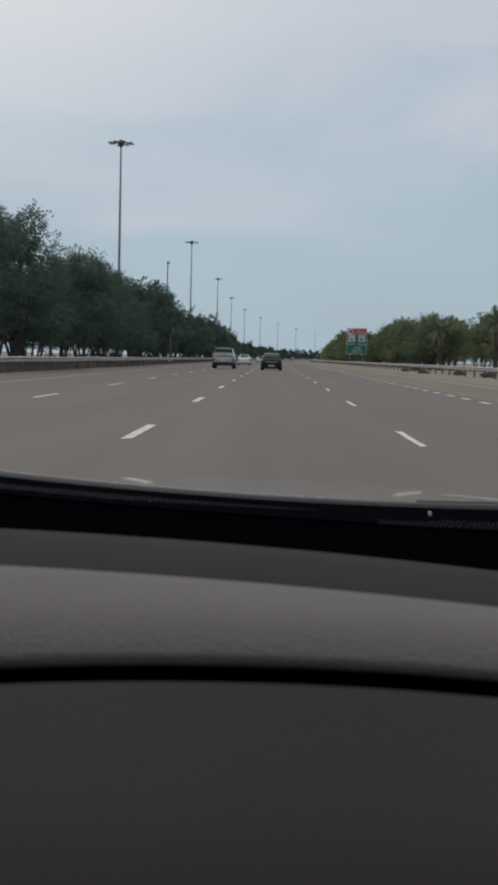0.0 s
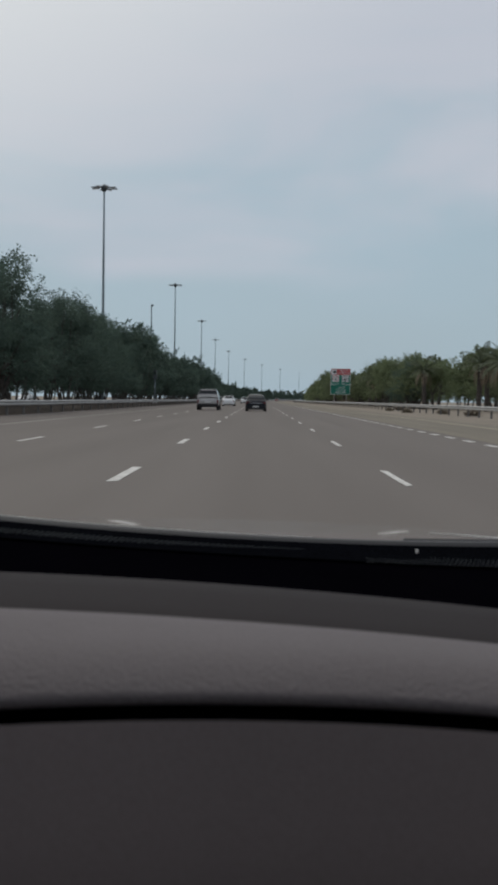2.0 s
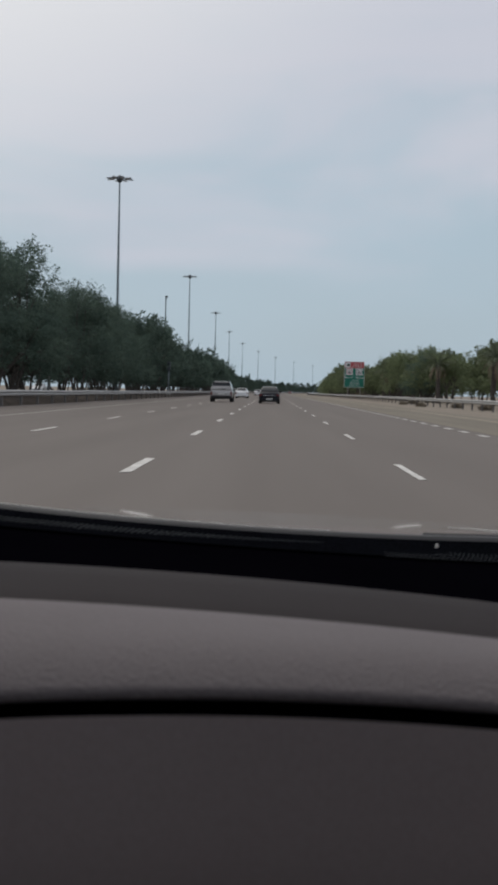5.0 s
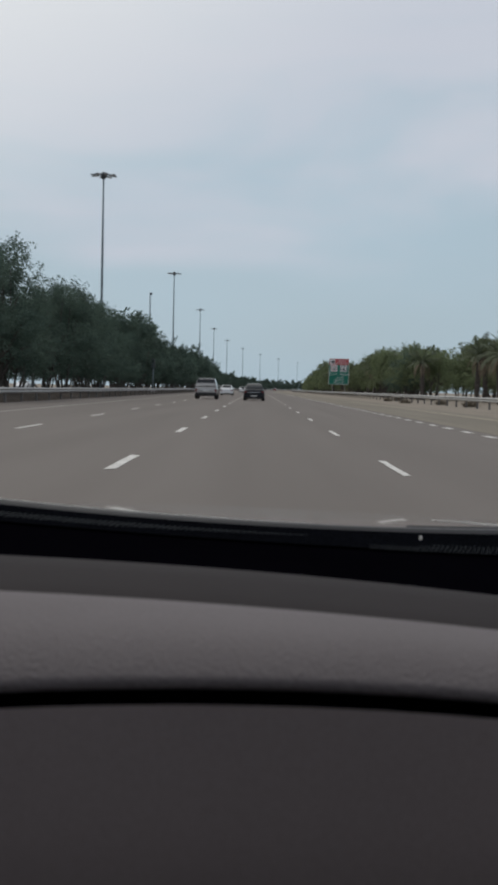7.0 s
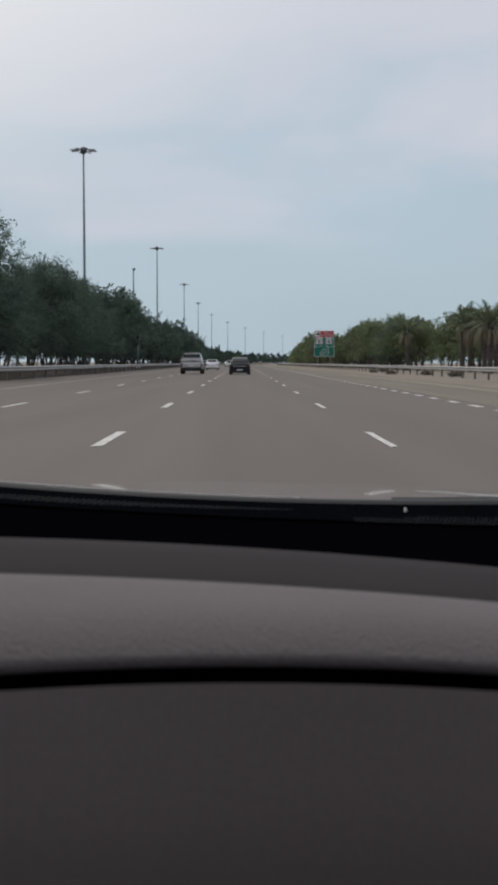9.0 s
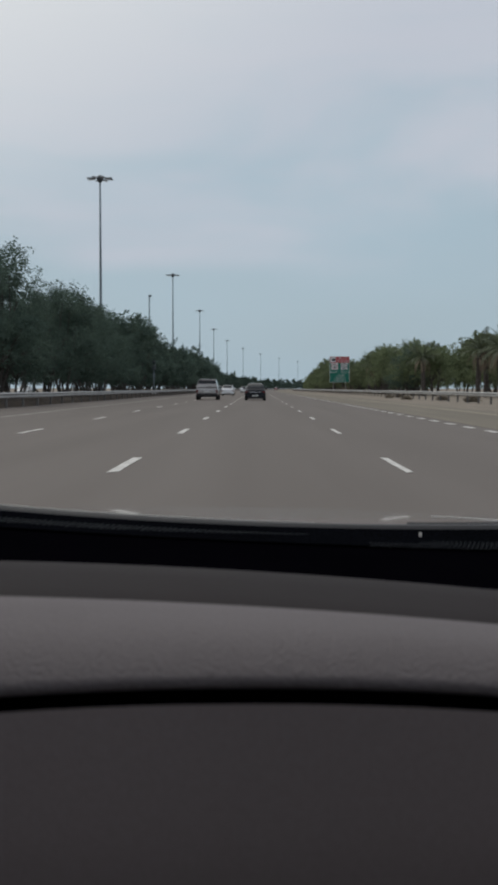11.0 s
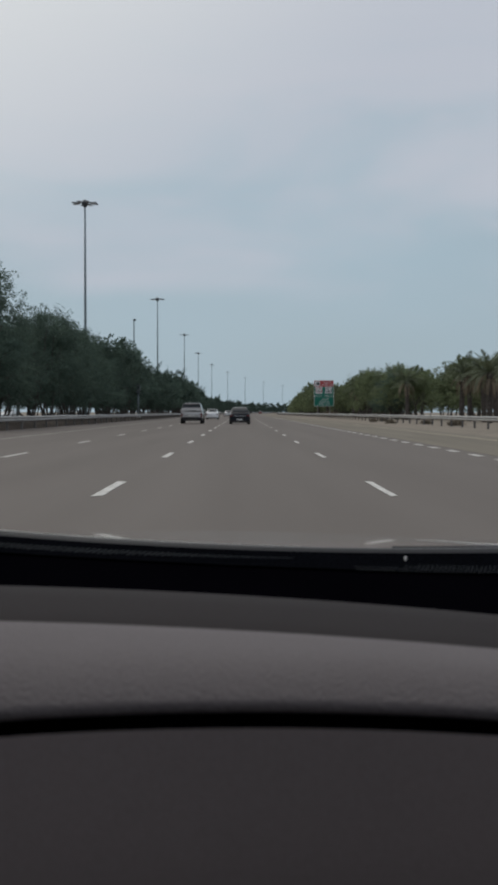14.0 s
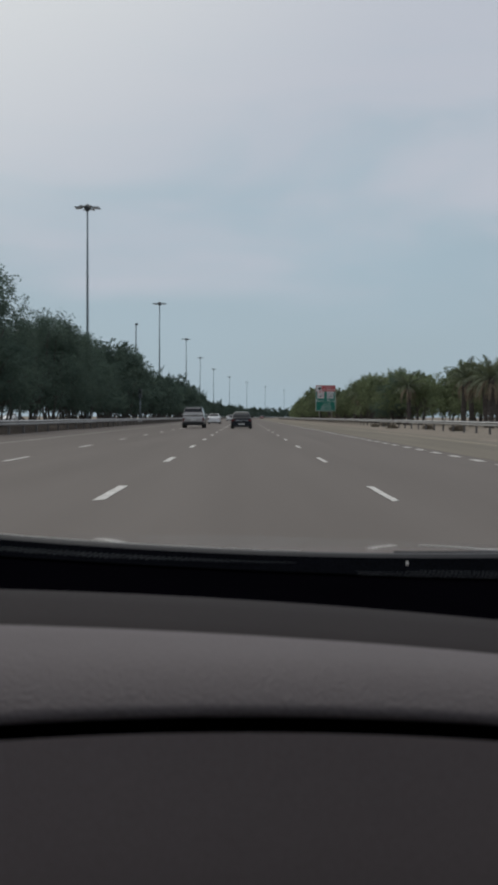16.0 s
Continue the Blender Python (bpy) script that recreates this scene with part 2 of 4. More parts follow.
def box(x0, x1, y0, y1, z0, z1, bevel=0.0, bm=None):
    bm = bm or bmesh.new()
    return block(bm, [(x0, y0, z0), (x1, y0, z0), (x1, y1, z0), (x0, y1, z0), (x0, y0, z1), (x1, y0, z1), (x1, y1, z1), (x0, y1, z1)], bevel)


def tube(verts, faces, path, radii, sides=7, cap=True):
    """A tapered tube along a path, added to the lists."""
    start = len(verts)
    for i, (p, r) in enumerate(zip(path, radii)):
        a, b = path[max(0, i - 1)], path[min(len(path) - 1, i + 1)]
        d = (Vector(b) - Vector(a)).normalized()
        u = d.orthogonal().normalized()
        w = d.cross(u)
        for k in range(sides):
            t = 2 * math.pi * k / sides
            verts.append(tuple(Vector(p) + r * (math.cos(t) * u + math.sin(t) * w)))
    for i in range(len(path) - 1):
        for k in range(sides):
            a, b = start + i * sides + k, start + i * sides + (k + 1) % sides
            faces.append((a, b, b + sides, a + sides))
    if cap:
        faces.append(tuple(start + k for k in reversed(range(sides))))
        faces.append(tuple(start + (len(path) - 1) * sides + k for k in range(sides)))


def bend(y):
    """How far the road has swung to the east at y."""
    return max(0.0, y - 450.0) ** 2 / 5600.0


def strip(name, x0, x1, y0, y1, z, mat, step=12.0, thick=0.0):
    n = max(1, int((y1 - y0) / step))
    ys = [y0 + (y1 - y0) * i / n for i in range(n + 1)]
    verts, faces = [], []
    for y in ys:
        verts += [(x0 + bend(y), y, z), (x1 + bend(y), y, z)]
        if thick:
            verts += [(x1 + bend(y), y, z - thick), (x0 + bend(y), y, z - thick)]
    k = 4 if thick else 2
    for i in range(n):
        a, b = i * k, (i + 1) * k
        faces.append((a, a + 1, b + 1, b))
        if thick:
            faces += [(a + 1, a + 2, b + 2, b + 1), (a + 3, a, b, b + 3), (a + 2, a + 3, b + 3, b + 2)]
    if thick:
        faces += [(3, 2, 1, 0), (n * k, n * k + 1, n * k + 2, n * k + 3)]
    return mesh_object(name, verts, faces, mat)


# ======== ground, road, median ========
ground = tagged(mesh_object("ground", [(-4000, -1500, -0.06), (4000, -1500, -0.06), (4000, 4500, -0.06), (-4000, 4500, -0.06)], [(0, 1, 2, 3)], SAND),
                "pale brown sandy ground beside the motorway", "ground", kind="structure")
road = tagged(strip("road", -13.2, 10.6, -300, 1900, 0.0, ASPHALT, thick=0.2),
              "worn brownish grey asphalt motorway with white lane markings", "road", kind="structure")
tagged(strip("road_shoulder", 6.0, 10.55, -300, 1200, 0.004, DUSTY_ASPHALT, thick=0.003), "asphalt shoulder dusted with beige sand", "road", kind="structure")
tagged(strip("verge", 10.6, 24.0, -200, 1900, -0.03, SAND, thick=0.2), "flat sandy verge along the road edge", "verge", kind="structure")


def make_median():
    """A low bank of dark planted soil behind the guard rail."""
    random.seed(5)
    verts, faces = [], []
    prof = [(-13.25, -0.1), (-13.3, 0.05), (-13.7, 0.26), (-14.6, 0.34), (-18, 0.30), (-24, 0.28), (-29, 0.1), (-30, -0.1)]
    ys = [-60 + 6 * i for i in range(300)]
    for y in ys:
        for x, z in prof:
            verts.append((x + bend(y) + random.uniform(-0.1, 0.1), y, z + (random.uniform(-0.06, 0.06) if 0.2 < z else 0)))
    k = len(prof)
    for i in range(len(ys) - 1):
        for j in range(k - 1):
            faces.append((i * k + j, (i + 1) * k + j, (i + 1) * k + j + 1, i * k + j + 1))
    tagged(mesh_object("median", verts, faces, SOIL, smooth=True), "low bank of dark soil in the planted median", "median", kind="structure")


make_median()
tagged(strip("road", -58.0, -33.0, -100, 1200, 0.0, ASPHALT, thick=0.2), "opposite asphalt carriageway beyond the median trees", "road", kind="structure")


# ======== trees ========
def tree_meshes(seed, height, spread, low, leaves, leaf, mat, tufts, lobes=13):
    """Trunk with limbs, and a crown of small leaves set in tufts on uneven lobes."""
    rnd = random.Random(seed)
    verts, faces = [], []
    fork = rnd.uniform(0.9, 1.5)
    stems = rnd.randint(2, 4)
    lobe_list = []
    for i in range(lobes):
        a = 2 * math.pi * i / lobes * 2.4 + rnd.uniform(-0.5, 0.5)
        h = rnd.uniform(0.0, 1.0)
        rr = spread * (1.0 - 0.55 * h ** 1.6) * rnd.uniform(0.35, 0.85)
        z = low + 0.9 + (height - low - 1.6) * h
        lobe_list.append((Vector((math.cos(a) * rr, math.sin(a) * rr, z)), rnd.uniform(0.75, 1.35) * spread / 3.4))
    lobe_list.append((Vector((rnd.uniform(-0.6, 0.6), rnd.uniform(-0.6, 0.6), height - 1.1)), spread / 3.6))
    for s in range(stems):
        a = rnd.uniform(0, 6.28)
        off = Vector((math.cos(a), math.sin(a), 0)) * 0.16
        lean = Vector((rnd.uniform(-0.3, 0.3), rnd.uniform(-0.3, 0.3), 0)) + off * 4.0
        top = off + lean + Vector((0, 0, fork + 0.8))
        r0 = rnd.uniform(0.08, 0.125)
        tube(verts, faces, [off + Vector((0, 0, -0.3)), off + Vector((0, 0, 0.15)), off + lean * 0.5 + Vector((0, 0, fork * 0.6)), top], [r0 * 1.25, r0, r0 * 0.85, r0 * 0.7], 7)
        for c, r in lobe_list[s::stems]:
            mid = top.lerp(c, 0.5) + Vector((rnd.uniform(-0.3, 0.3), rnd.uniform(-0.3, 0.3), rnd.uniform(0, 0.4)))
            tube(verts, faces, [top - Vector((0, 0, 0.25)), mid, c], [r0 * 0.5, r0 * 0.3, 0.025], 5, cap=False)
    wood = bpy.data.meshes.new("trunk")
    wood.from_pydata(verts, [], faces)
    wood.materials.append(BARK)
    wood.shade_smooth()
    rng = np.random.default_rng(seed)
    per = max(1, leaves // tufts)
    cen, rad = [], []
    for i in range(tufts):
        c, r = lobe_list[i % len(lobe_list)]
        d = rng.normal(size=3)
        d /= np.linalg.norm(d)
        q = np.array(c) + d * np.array((1.15, 1.15, 0.85)) * r * rng.uniform(0.5, 1.12)
        if q[2] < low:
            q[2] = low + rng.uniform(0, 0.5)
        cen.append(q)
        rad.append(rng.uniform(0.12, 0.26) * spread / 3.4)
    # ragged plumes: short sprays that stand out above the top lobes
    tops = sorted(lobe_list, key=lambda it: -it[0].z - it[1])[:6]
    for i in range(tufts // 9):
        c, r = tops[(i // 4) % 6]
        if i % 4 == 0:
            lean = np.array((rng.uniform(-1.2, 1.2), rng.uniform(-1.2, 1.2), 1.0))
            foot = np.array(c) + np.array((rng.uniform(-0.7, 0.7) * r, rng.uniform(-0.7, 0.7) * r, 0.62 * r))
            tall = rng.uniform(0.3, 1.05) * spread / 3.7
        k = len(cen) - 1 - i
        cen[k] = foot + lean * tall * (0.15 + 0.28 * (i % 4))
        rad[k] = (0.30 - 0.04 * (i % 4)) * spread / 3.4
    cen = np.repeat(np.array(cen), per, axis=0)
    rad = np.repeat(np.array(rad), per)
    n = len(cen)
    # leaves sit along short twigs that leave each tuft outwards and up
    away = cen - np.array((0, 0, 0.45 * height))
    away /= np.linalg.norm(away, axis=1)[:, None]
    away = away + np.array((0, 0, 0.35)) + np.repeat(rng.normal(size=(tufts, 3)) * 0.45, per, axis=0)
    reach = np.repeat(rng.uniform(0.05, 0.55, tufts) ** 1.3, per) * rng.uniform(0, 1, n)
    p = cen + away * reach[:, None] * spread / 3.4 + np.clip(rng.normal(size=(n, 3)), -1.5, 1.5) * rad[:, None] * np.array((1, 1, 0.8)) * (1.0 - 0.75 * reach[:, None])
    u = rng.normal(size=(n, 3))
    u /= np.linalg.norm(u, axis=1)[:, None]
    w = np.cross(u, rng.normal(size=(n, 3)))
    w /= np.linalg.norm(w, axis=1)[:, None]
    ln = (leaf * rng.uniform(0.7, 1.4, n))[:, None]
    quad = np.stack([p - u * ln, p + w * ln * 0.42, p + u * ln, p - w * ln * 0.42], axis=1).reshape(-1, 3)
    crown = bpy.data.meshes.new("crown")
    crown.from_pydata(quad.tolist(), [], [(4 * i, 4 * i + 1, 4 * i + 2, 4 * i + 3) for i in range(n)])
    crown.materials.append(mat)
    return wood, crown


def plant(meshes, m, label, group, category="tree", name="tree"):
    t = thing(name, label, category, group)
    for key, me in zip(("trunk", "crown"), meshes):
        under(new(key, me), t)
    t.matrix_basis = m
    return t


NEAR_L = [tree_meshes(10 + i, 8.4 + 0.5 * (i % 3), 3.7, 1.15, 17000, 0.08, LEAF_DARK, 720, 18) for i in range(5)]
MID_L = [tree_meshes(30 + i, 8.0 + 0.5 * (i % 3), 3.7, 1.15, 4600, 0.165, LEAF_DARK, 340, 15) for i in range(4)]
BACK_L = [tree_meshes(150 + i, 8.0 + 0.5 * (i % 3), 3.7, 1.0, 1900, 0.26, LEAF_DARK, 240, 14) for i in range(3)]
FAR_L = [tree_meshes(50 + i, 8.0 + 0.5 * (i % 2), 3.8, 0.9, 640, 0.46, LEAF_DARK, 106, 12) for i in range(3)]
NEAR_R = [tree_meshes(70 + i, 6.6 + 0.6 * (i % 3), 3.4, 1.3, 9500, 0.105, LEAF_OLIVE, 540, 16) for i in range(4)]
MID_R = [tree_meshes(90 + i, 6.4 + 0.6 * (i % 3), 3.5, 1.2, 3800, 0.18, LEAF_OLIVE, 300, 15) for i in range(4)]
BACK_R = [tree_meshes(170 + i, 6.4 + 0.6 * (i % 3), 3.5, 1.0, 1800, 0.25, LEAF_OLIVE, 225, 14) for i in range(3)]
FAR_R = [tree_meshes(110 + i, 6.6, 3.7, 0.9, 620, 0.46, LEAF_OLIVE, 103, 12) for i in range(3)]


def plant_rows():
    rnd = random.Random(3)
    y = 48.4
    while y < 420:
        for row, x in enumerate((-17.2, -23.6)):
            kit = (NEAR_L if row == 0 else MID_L) if y < 140 else (MID_L if row == 0 else BACK_L)
            s = rnd.choice((0.72, 0.8, 0.86, 0.92, 0.98, 1.08)) * rnd.uniform(0.94, 1.06) * (1.08 if y > 85 else 0.97)
            m = pose(x + bend(y) + rnd.uniform(-0.8, 0.8), y + rnd.uniform(-1.2, 1.2) + row * 2.5, 0.25, 0, 0, rnd.uniform(0, 360)) @ Matrix.Diagonal((s * rnd.uniform(0.95, 1.15), s * rnd.uniform(0.95, 1.15), s, 1))
            plant(rnd.choice(kit), m, "dense dark green roadside tree in the median", "trees in the median")
        y += 5.2
    y = 128.0
    while y < 450:
        for row, x in enumerate((24.5, 31.0)):
            if y < 150 and row == 0:
                continue
            kit = (NEAR_R if row == 0 or y < 150 else MID_R) if y < 230 else (MID_R if row == 0 else BACK_R)
            s = rnd.uniform(0.84, 1.2)
            if y > 190 and rnd.random() < 0.08:
                s *= 1.25
            m = pose(x + bend(y) + rnd.uniform(-1.3, 1.3), y + rnd.uniform(-1.4, 1.4), -0.06, 0, 0, rnd.uniform(0, 360)) @ Matrix.Diagonal((s * rnd.uniform(0.95, 1.2), s * rnd.uniform(0.95, 1.2), s, 1))
            plant(rnd.choice(kit), m, "olive green shade tree behind the guard rail", "trees beside the verge")
        y += 5.6


plant_rows()
plant(NEAR_L[1], pose(22.6, 158, -0.06, 0, 0, 40) @ Matrix.Diagonal((1.1, 1.15, 0.80, 1)), "broad dark green bushy tree standing before the olive ones", "trees beside the verge")


def bare_tree(x, y, h, seed):
    """A leafless pale tree: forked limbs that end in fine twigs."""
    rnd = random.Random(seed)
    t = thing("bare_tree", "pale leafless tree among the dark ones", "tree")
    verts, faces, tv, tf = [], [], [], []
    top = Vector((0.1, 0.0, 0.3 * h))
    tube(verts, faces, [(0, 0, -0.3), (0.05, 0, 0.15 * h), tuple(top)], [0.16, 0.13, 0.10], 7)
    for i in range(11):
        a, up = i * 2.4 + rnd.uniform(-0.3, 0.3), rnd.uniform(0.55, 1.0)
        end = top + Vector((math.cos(a) * (1.15 - up) * 2.6, math.sin(a) * (1.15 - up) * 2.6, up * 0.62 * h))
        mid = top.lerp(end, 0.5) + Vector((rnd.uniform(-0.2, 0.2), rnd.uniform(-0.2, 0.2), -0.15))
        tube(verts, faces, [tuple(top - Vector((0, 0, 0.2))), tuple(mid), tuple(end)], [0.06, 0.04, 0.012], 5, cap=False)
        for k in range(26):
            p = mid.lerp(end, rnd.uniform(-0.3, 1.0))
            d = Vector((rnd.uniform(-1, 1), rnd.uniform(-1, 1), rnd.uniform(0.1, 1.2))).normalized() * rnd.uniform(0.35, 0.9)
            tube(tv, tf, [tuple(p), tuple(p + d * 0.5 + Vector((0, 0, 0.04))), tuple(p + d)], [0.016, 0.011, 0.005], 3, cap=False)
    under(mesh_object("trunk", verts, faces, PALE_BARK, smooth=True), t)
    under(mesh_object("twigs", tv, tf, PALE_BARK), t, "fine pale twigs")
    t.matrix_basis = pose(x, y, 0.25)


bare_tree(-20.2, 97, 10.6, 4)


def far_wood(name, kit, mat, x, y0, label, seed):
    """Distant trees along the bend, too small to tell apart: one sheet of leaves and stems."""
    rng = np.random.default_rng(seed)
    pts, faces, base, y = [], [], 0, y0
    while y < 1500:
        for row in ((0, 6.5) if y < 540 else (0,)):
            wood, crown = kit[int(rng.integers(len(kit)))]
            s, a = rng.choice((0.62, 0.72, 0.84, 0.98)) * rng.uniform(0.92, 1.08), rng.uniform(0, 6.28)
            for me in (wood, crown):
                co = np.empty(len(me.vertices) * 3)
                me.vertices.foreach_get("co", co)
                co = co.reshape(-1, 3) * s
                co = np.stack([co[:, 0] * np.cos(a) - co[:, 1] * np.sin(a), co[:, 0] * np.sin(a) + co[:, 1] * np.cos(a), co[:, 2]], axis=1)
                pts.append(co + np.array((x + math.copysign(row, x) + bend(y) + rng.uniform(-1, 1), y + rng.uniform(-2, 2), 0.1)))
                faces += [tuple(base + i for i in p.vertices) for p in me.polygons]
                base += len(co)
        y += 6.2
    o = mesh_object(name, np.concatenate(pts).tolist(), faces, mat)
    tagged(o, label, "trees", kind="stuff")


far_wood("far_trees", FAR_L, LEAF_DARK, -17.2, 421, "distant dark green tree belt along the median", 7)
far_wood("far_trees", FAR_R, LEAF_OLIVE, 24.5, 452, "distant olive green tree belt beside the verge", 8)


# ======== date palms ========
def frond_mesh(name, length, droop, mat, seed):
    rnd = random.Random(seed)
    verts, faces = [], []
    spine = []
    for i in range(12):
        t = i / 11
        spine.append(Vector((length * (t - 0.12 * t * t * droop), 0, length * (0.5 * t - 0.55 * droop * t * t))))
    tube(verts, faces, spine, [0.045 * (1 - 0.9 * i / 11) + 0.004 for i in range(12)], 4, cap=False)
    for i in range(1, 34):
        t = 0.1 + 0.9 * i / 34
        k = min(10, int(t * 11))
        p = spine[k].lerp(spine[k + 1], t * 11 - k)
        d = (spine[k + 1] - spine[k]).normalized()
        ll = length * 0.19 * math.sin(math.pi * min(1, t * 0.85 + 0.15)) ** 0.6 * rnd.uniform(0.85, 1.1)
        for side in (-1, 1):
            out = (Vector((0, side, 0)) * 0.75 + d * 0.6 + Vector((0, 0, rnd.uniform(0.0, 0.35)))).normalized()
            a = len(verts)
            verts += [tuple(p - d * 0.025), tuple(p + d * 0.025), tuple(p + out * ll * 0.6 + d * 0.02), tuple(p + out * ll - Vector((0, 0, 0.1 * ll)))]
            faces.append((a, a + 1, a + 2, a + 3))
    me = bpy.data.meshes.new(name)
    me.from_pydata(verts, [], faces)
    me.materials.append(mat)
    return me


FRONDS = [frond_mesh("frond", 3.1, d, FROND, 5 + i) for i, d in enumerate((0.55, 0.85, 1.15))]
DRY_FRONDS = [frond_mesh("dry_frond", 2.4, d, FROND_DRY, 15 + i) for i, d in enumerate((1.5, 1.9))]


def date_palm(x, y, h, seed):
    rnd = random.Random(seed)
    t = thing("date_palm", "date palm with arching fronds and dry skirts", "palm tree", "date palms beside the verge")
    verts, faces = [], []
    n = int(h / 0.22)
    path = [Vector((0.25 * math.sin(seed) * (i / n) ** 2, 0.2 * math.cos(seed) * (i / n) ** 2, h * i / n - 0.1)) for i in range(n + 1)]
    tube(verts, faces, path, [0.26 + (0.045 if i % 2 else 0) + 0.05 * (i / n) for i in range(n + 1)], 9)
    trunk = mesh_object("trunk", verts, faces, BARK)
    under(trunk, t)
    top = path[-1]
    for i in range(26):
        lift = rnd.uniform(-18, 48) if i < 20 else rnd.uniform(40, 66)
        o = under(new("frond", rnd.choice(FRONDS)), t)
        o.matrix_basis = pose(*top, 0, 0, 0) @ pose(0, 0, 0, 0, 0, i * 137.5 + rnd.uniform(-12, 12)) @ pose(0, 0, 0, rnd.uniform(-12, 12), -lift + 18, 0) @ Matrix.Diagonal([rnd.uniform(0.85, 1.12)] * 3 + [1])
    for i in range(12):
        o = under(new("dry_frond", rnd.choice(DRY_FRONDS)), t, "hanging dry brown frond")
        o.matrix_basis = pose(top.x, top.y, top.z - rnd.uniform(0.1, 0.7), 0, 0, i * 137.5 + rnd.uniform(-20, 20)) @ pose(0, 0, 0, rnd.uniform(-10, 10), rnd.uniform(20, 50), 0)
    t.matrix_basis = pose(x, y, -0.05)
    return t


for k, (px, py, ph) in enumerate([(25.2, 124, 5.4), (27.6, 131, 5.7), (26.0, 116, 5.3), (28.2, 120, 5.8), (25.0, 109, 5.2), (27.3, 104, 5.6),
                                  (24.6, 98, 5.0), (30.2, 110, 5.6), (31.5, 128, 5.9), (26.4, 91, 5.3),
                                  (22.6, 148, 5.4), (22.9, 171, 5.9), (22.2, 205, 5.2), (23.0, 222, 6.0), (22.4, 262, 5.6), (22.8, 290, 6.0), (22.5, 318, 5.5)]):
    date_palm(px, py, ph, 40 + k)


# ======== guard rails ========
def guard_rail(x, y0, y1, top, label, mat, side):
    rail = thing("guard_rail", label, "guard rail", kind="")
    prof = [(0.0, 0.0), (0.035, -0.03), (0.08, -0.075), (0.035, -0.12), (0.0, -0.155), (0.035, -0.19), (0.08, -0.235), (0.035, -0.28), (0.0, -0.31)]
    ring = [(a, b) for a, b in prof] + [(a - 0.012, b) for a, b in reversed(prof)]
    verts, faces = [], []
    n = int((y1 - y0) / 6)
    for i in range(n + 1):
        y = y0 + 6 * i
        for a, b in ring:
            verts.append((x + bend(y) + side * (0.16 + a), y, top + b + 0.012 * math.sin(i * 1.7)))
    k = len(ring)
    for i in range(n):
        for j in range(k):
            faces.append((i * k + j, i * k + (j + 1) % k, (i + 1) * k + (j + 1) % k, (i + 1) * k + j))
    under(mesh_object("rail", verts, faces, mat), rail, "corrugated steel beam")
    bm = box(-0.06, 0.06, -0.08, 0.08, -0.25, top - 0.02, 0.012)
    first = part("post", bm, ZINC_DULL, rail)
    blk = part("spacer", box(-0.06 + side * 0.11, 0.06 + side * 0.11, -0.07, 0.07, top - 0.27, top - 0.05, 0.01), ZINC_DULL, rail)
    y, k = y0 + 2, 0
    while y < min(y1, 520):
        for src in (first, blk):
            o = src if k == 0 else under(new(src.name.split(".")[0], src.data), rail)
            o.matrix_basis = pose(x + bend(y), y, 0)
        y, k = y + 4.0, k + 1
    return rail


guard_rail(-13.1, 6, 900, 0.80, "weathered galvanised guard rail along the planted median", ZINC, 1)
guard_rail(15.5, 10, 900, 0.78, "galvanised steel guard rail along the sandy verge", ZINC, -1)


# ======== lamp masts ========
def lamp_mast(x, y):
    t = thing("lamp_mast", "tall grey steel lighting mast with a ring of floodlights", "street lamp", "lighting masts in the median")
    H = 26.0
    verts, faces = [], []
    tube(verts, faces, [(0, 0, -0.2), (0, 0, 9), (0, 0, 18), (0, 0, H)], [0.20, 0.17, 0.135, 0.095], 14)
    under(mesh_object("pole", verts, faces, POLE, smooth=True), t)
    verts, faces = [], []
    tube(verts, faces, [(0, 0, 0.1), (0, 0, 0.55)], [0.48, 0.48], 12)
    under(mesh_object("base_plinth", verts, faces, SIGN_WHITE), t, "pale concrete plinth")
    verts, faces = [], []
    tube(verts, faces, [(0, 0, H - 0.45), (0, 0, H - 0.3), (0, 0, H + 0.02), (0, 0, H + 0.22), (0, 0, H + 0.36), (0, 0, H + 0.44)], [0.15, 0.30, 0.42, 0.38, 0.22, 0.06], 10)
    under(mesh_object("hub", verts, faces, LAMP_BODY), t, "dark lowering ring at the mast head")
    arm_v, arm_f = [], []
    tube(arm_v, arm_f, [(0.3, 0, H + 0.14), (0.75, 0, H + 0.05)], [0.05, 0.035], 6)
    arm = mesh_object("arm", arm_v, arm_f, POLE)
    head = bmesh.new()
    block(head, [(0.62, -0.11, H - 0.02), (1.62, -0.2, H - 0.06), (1.62, 0.2, H - 0.06), (0.62, 0.11, H - 0.02),
                 (0.66, -0.08, H + 0.10), (1.56, -0.13, H + 0.05), (1.56, 0.13, H + 0.05), (0.66, 0.08, H + 0.10)], 0.03)
    lens = box(0.8, 1.4, -0.12, 0.12, H - 0.075, H - 0.035, 0.008)
    lamp = part("floodlight", head, LAMP_BODY, t)
    glass = part("lens", lens, LAMP_GLASS, lamp)
    under(arm, t)
    for k in range(8):
        turn = pose(0, 0, 0, 0, 0, 22 + 45 * k)
        if k == 0:
            arm.matrix_basis, lamp.matrix_basis = turn, turn
        else:
            under(new("arm", arm.data), t).matrix_basis = turn
            o = under(new("floodlight", lamp.data), t)
            o.matrix_basis = turn
            under(new("lens", glass.data), o)
    t.matrix_basis = pose(x, y, 0.0)
    return t


mast = lamp_mast(-18.9, 130)
for k in range(-1, 11):
    if k:
        yy = 130 + 110 * k
        copy_thing(mast, pose(-18.9 + bend(yy), yy, 0, 0, 0, 17 * k))


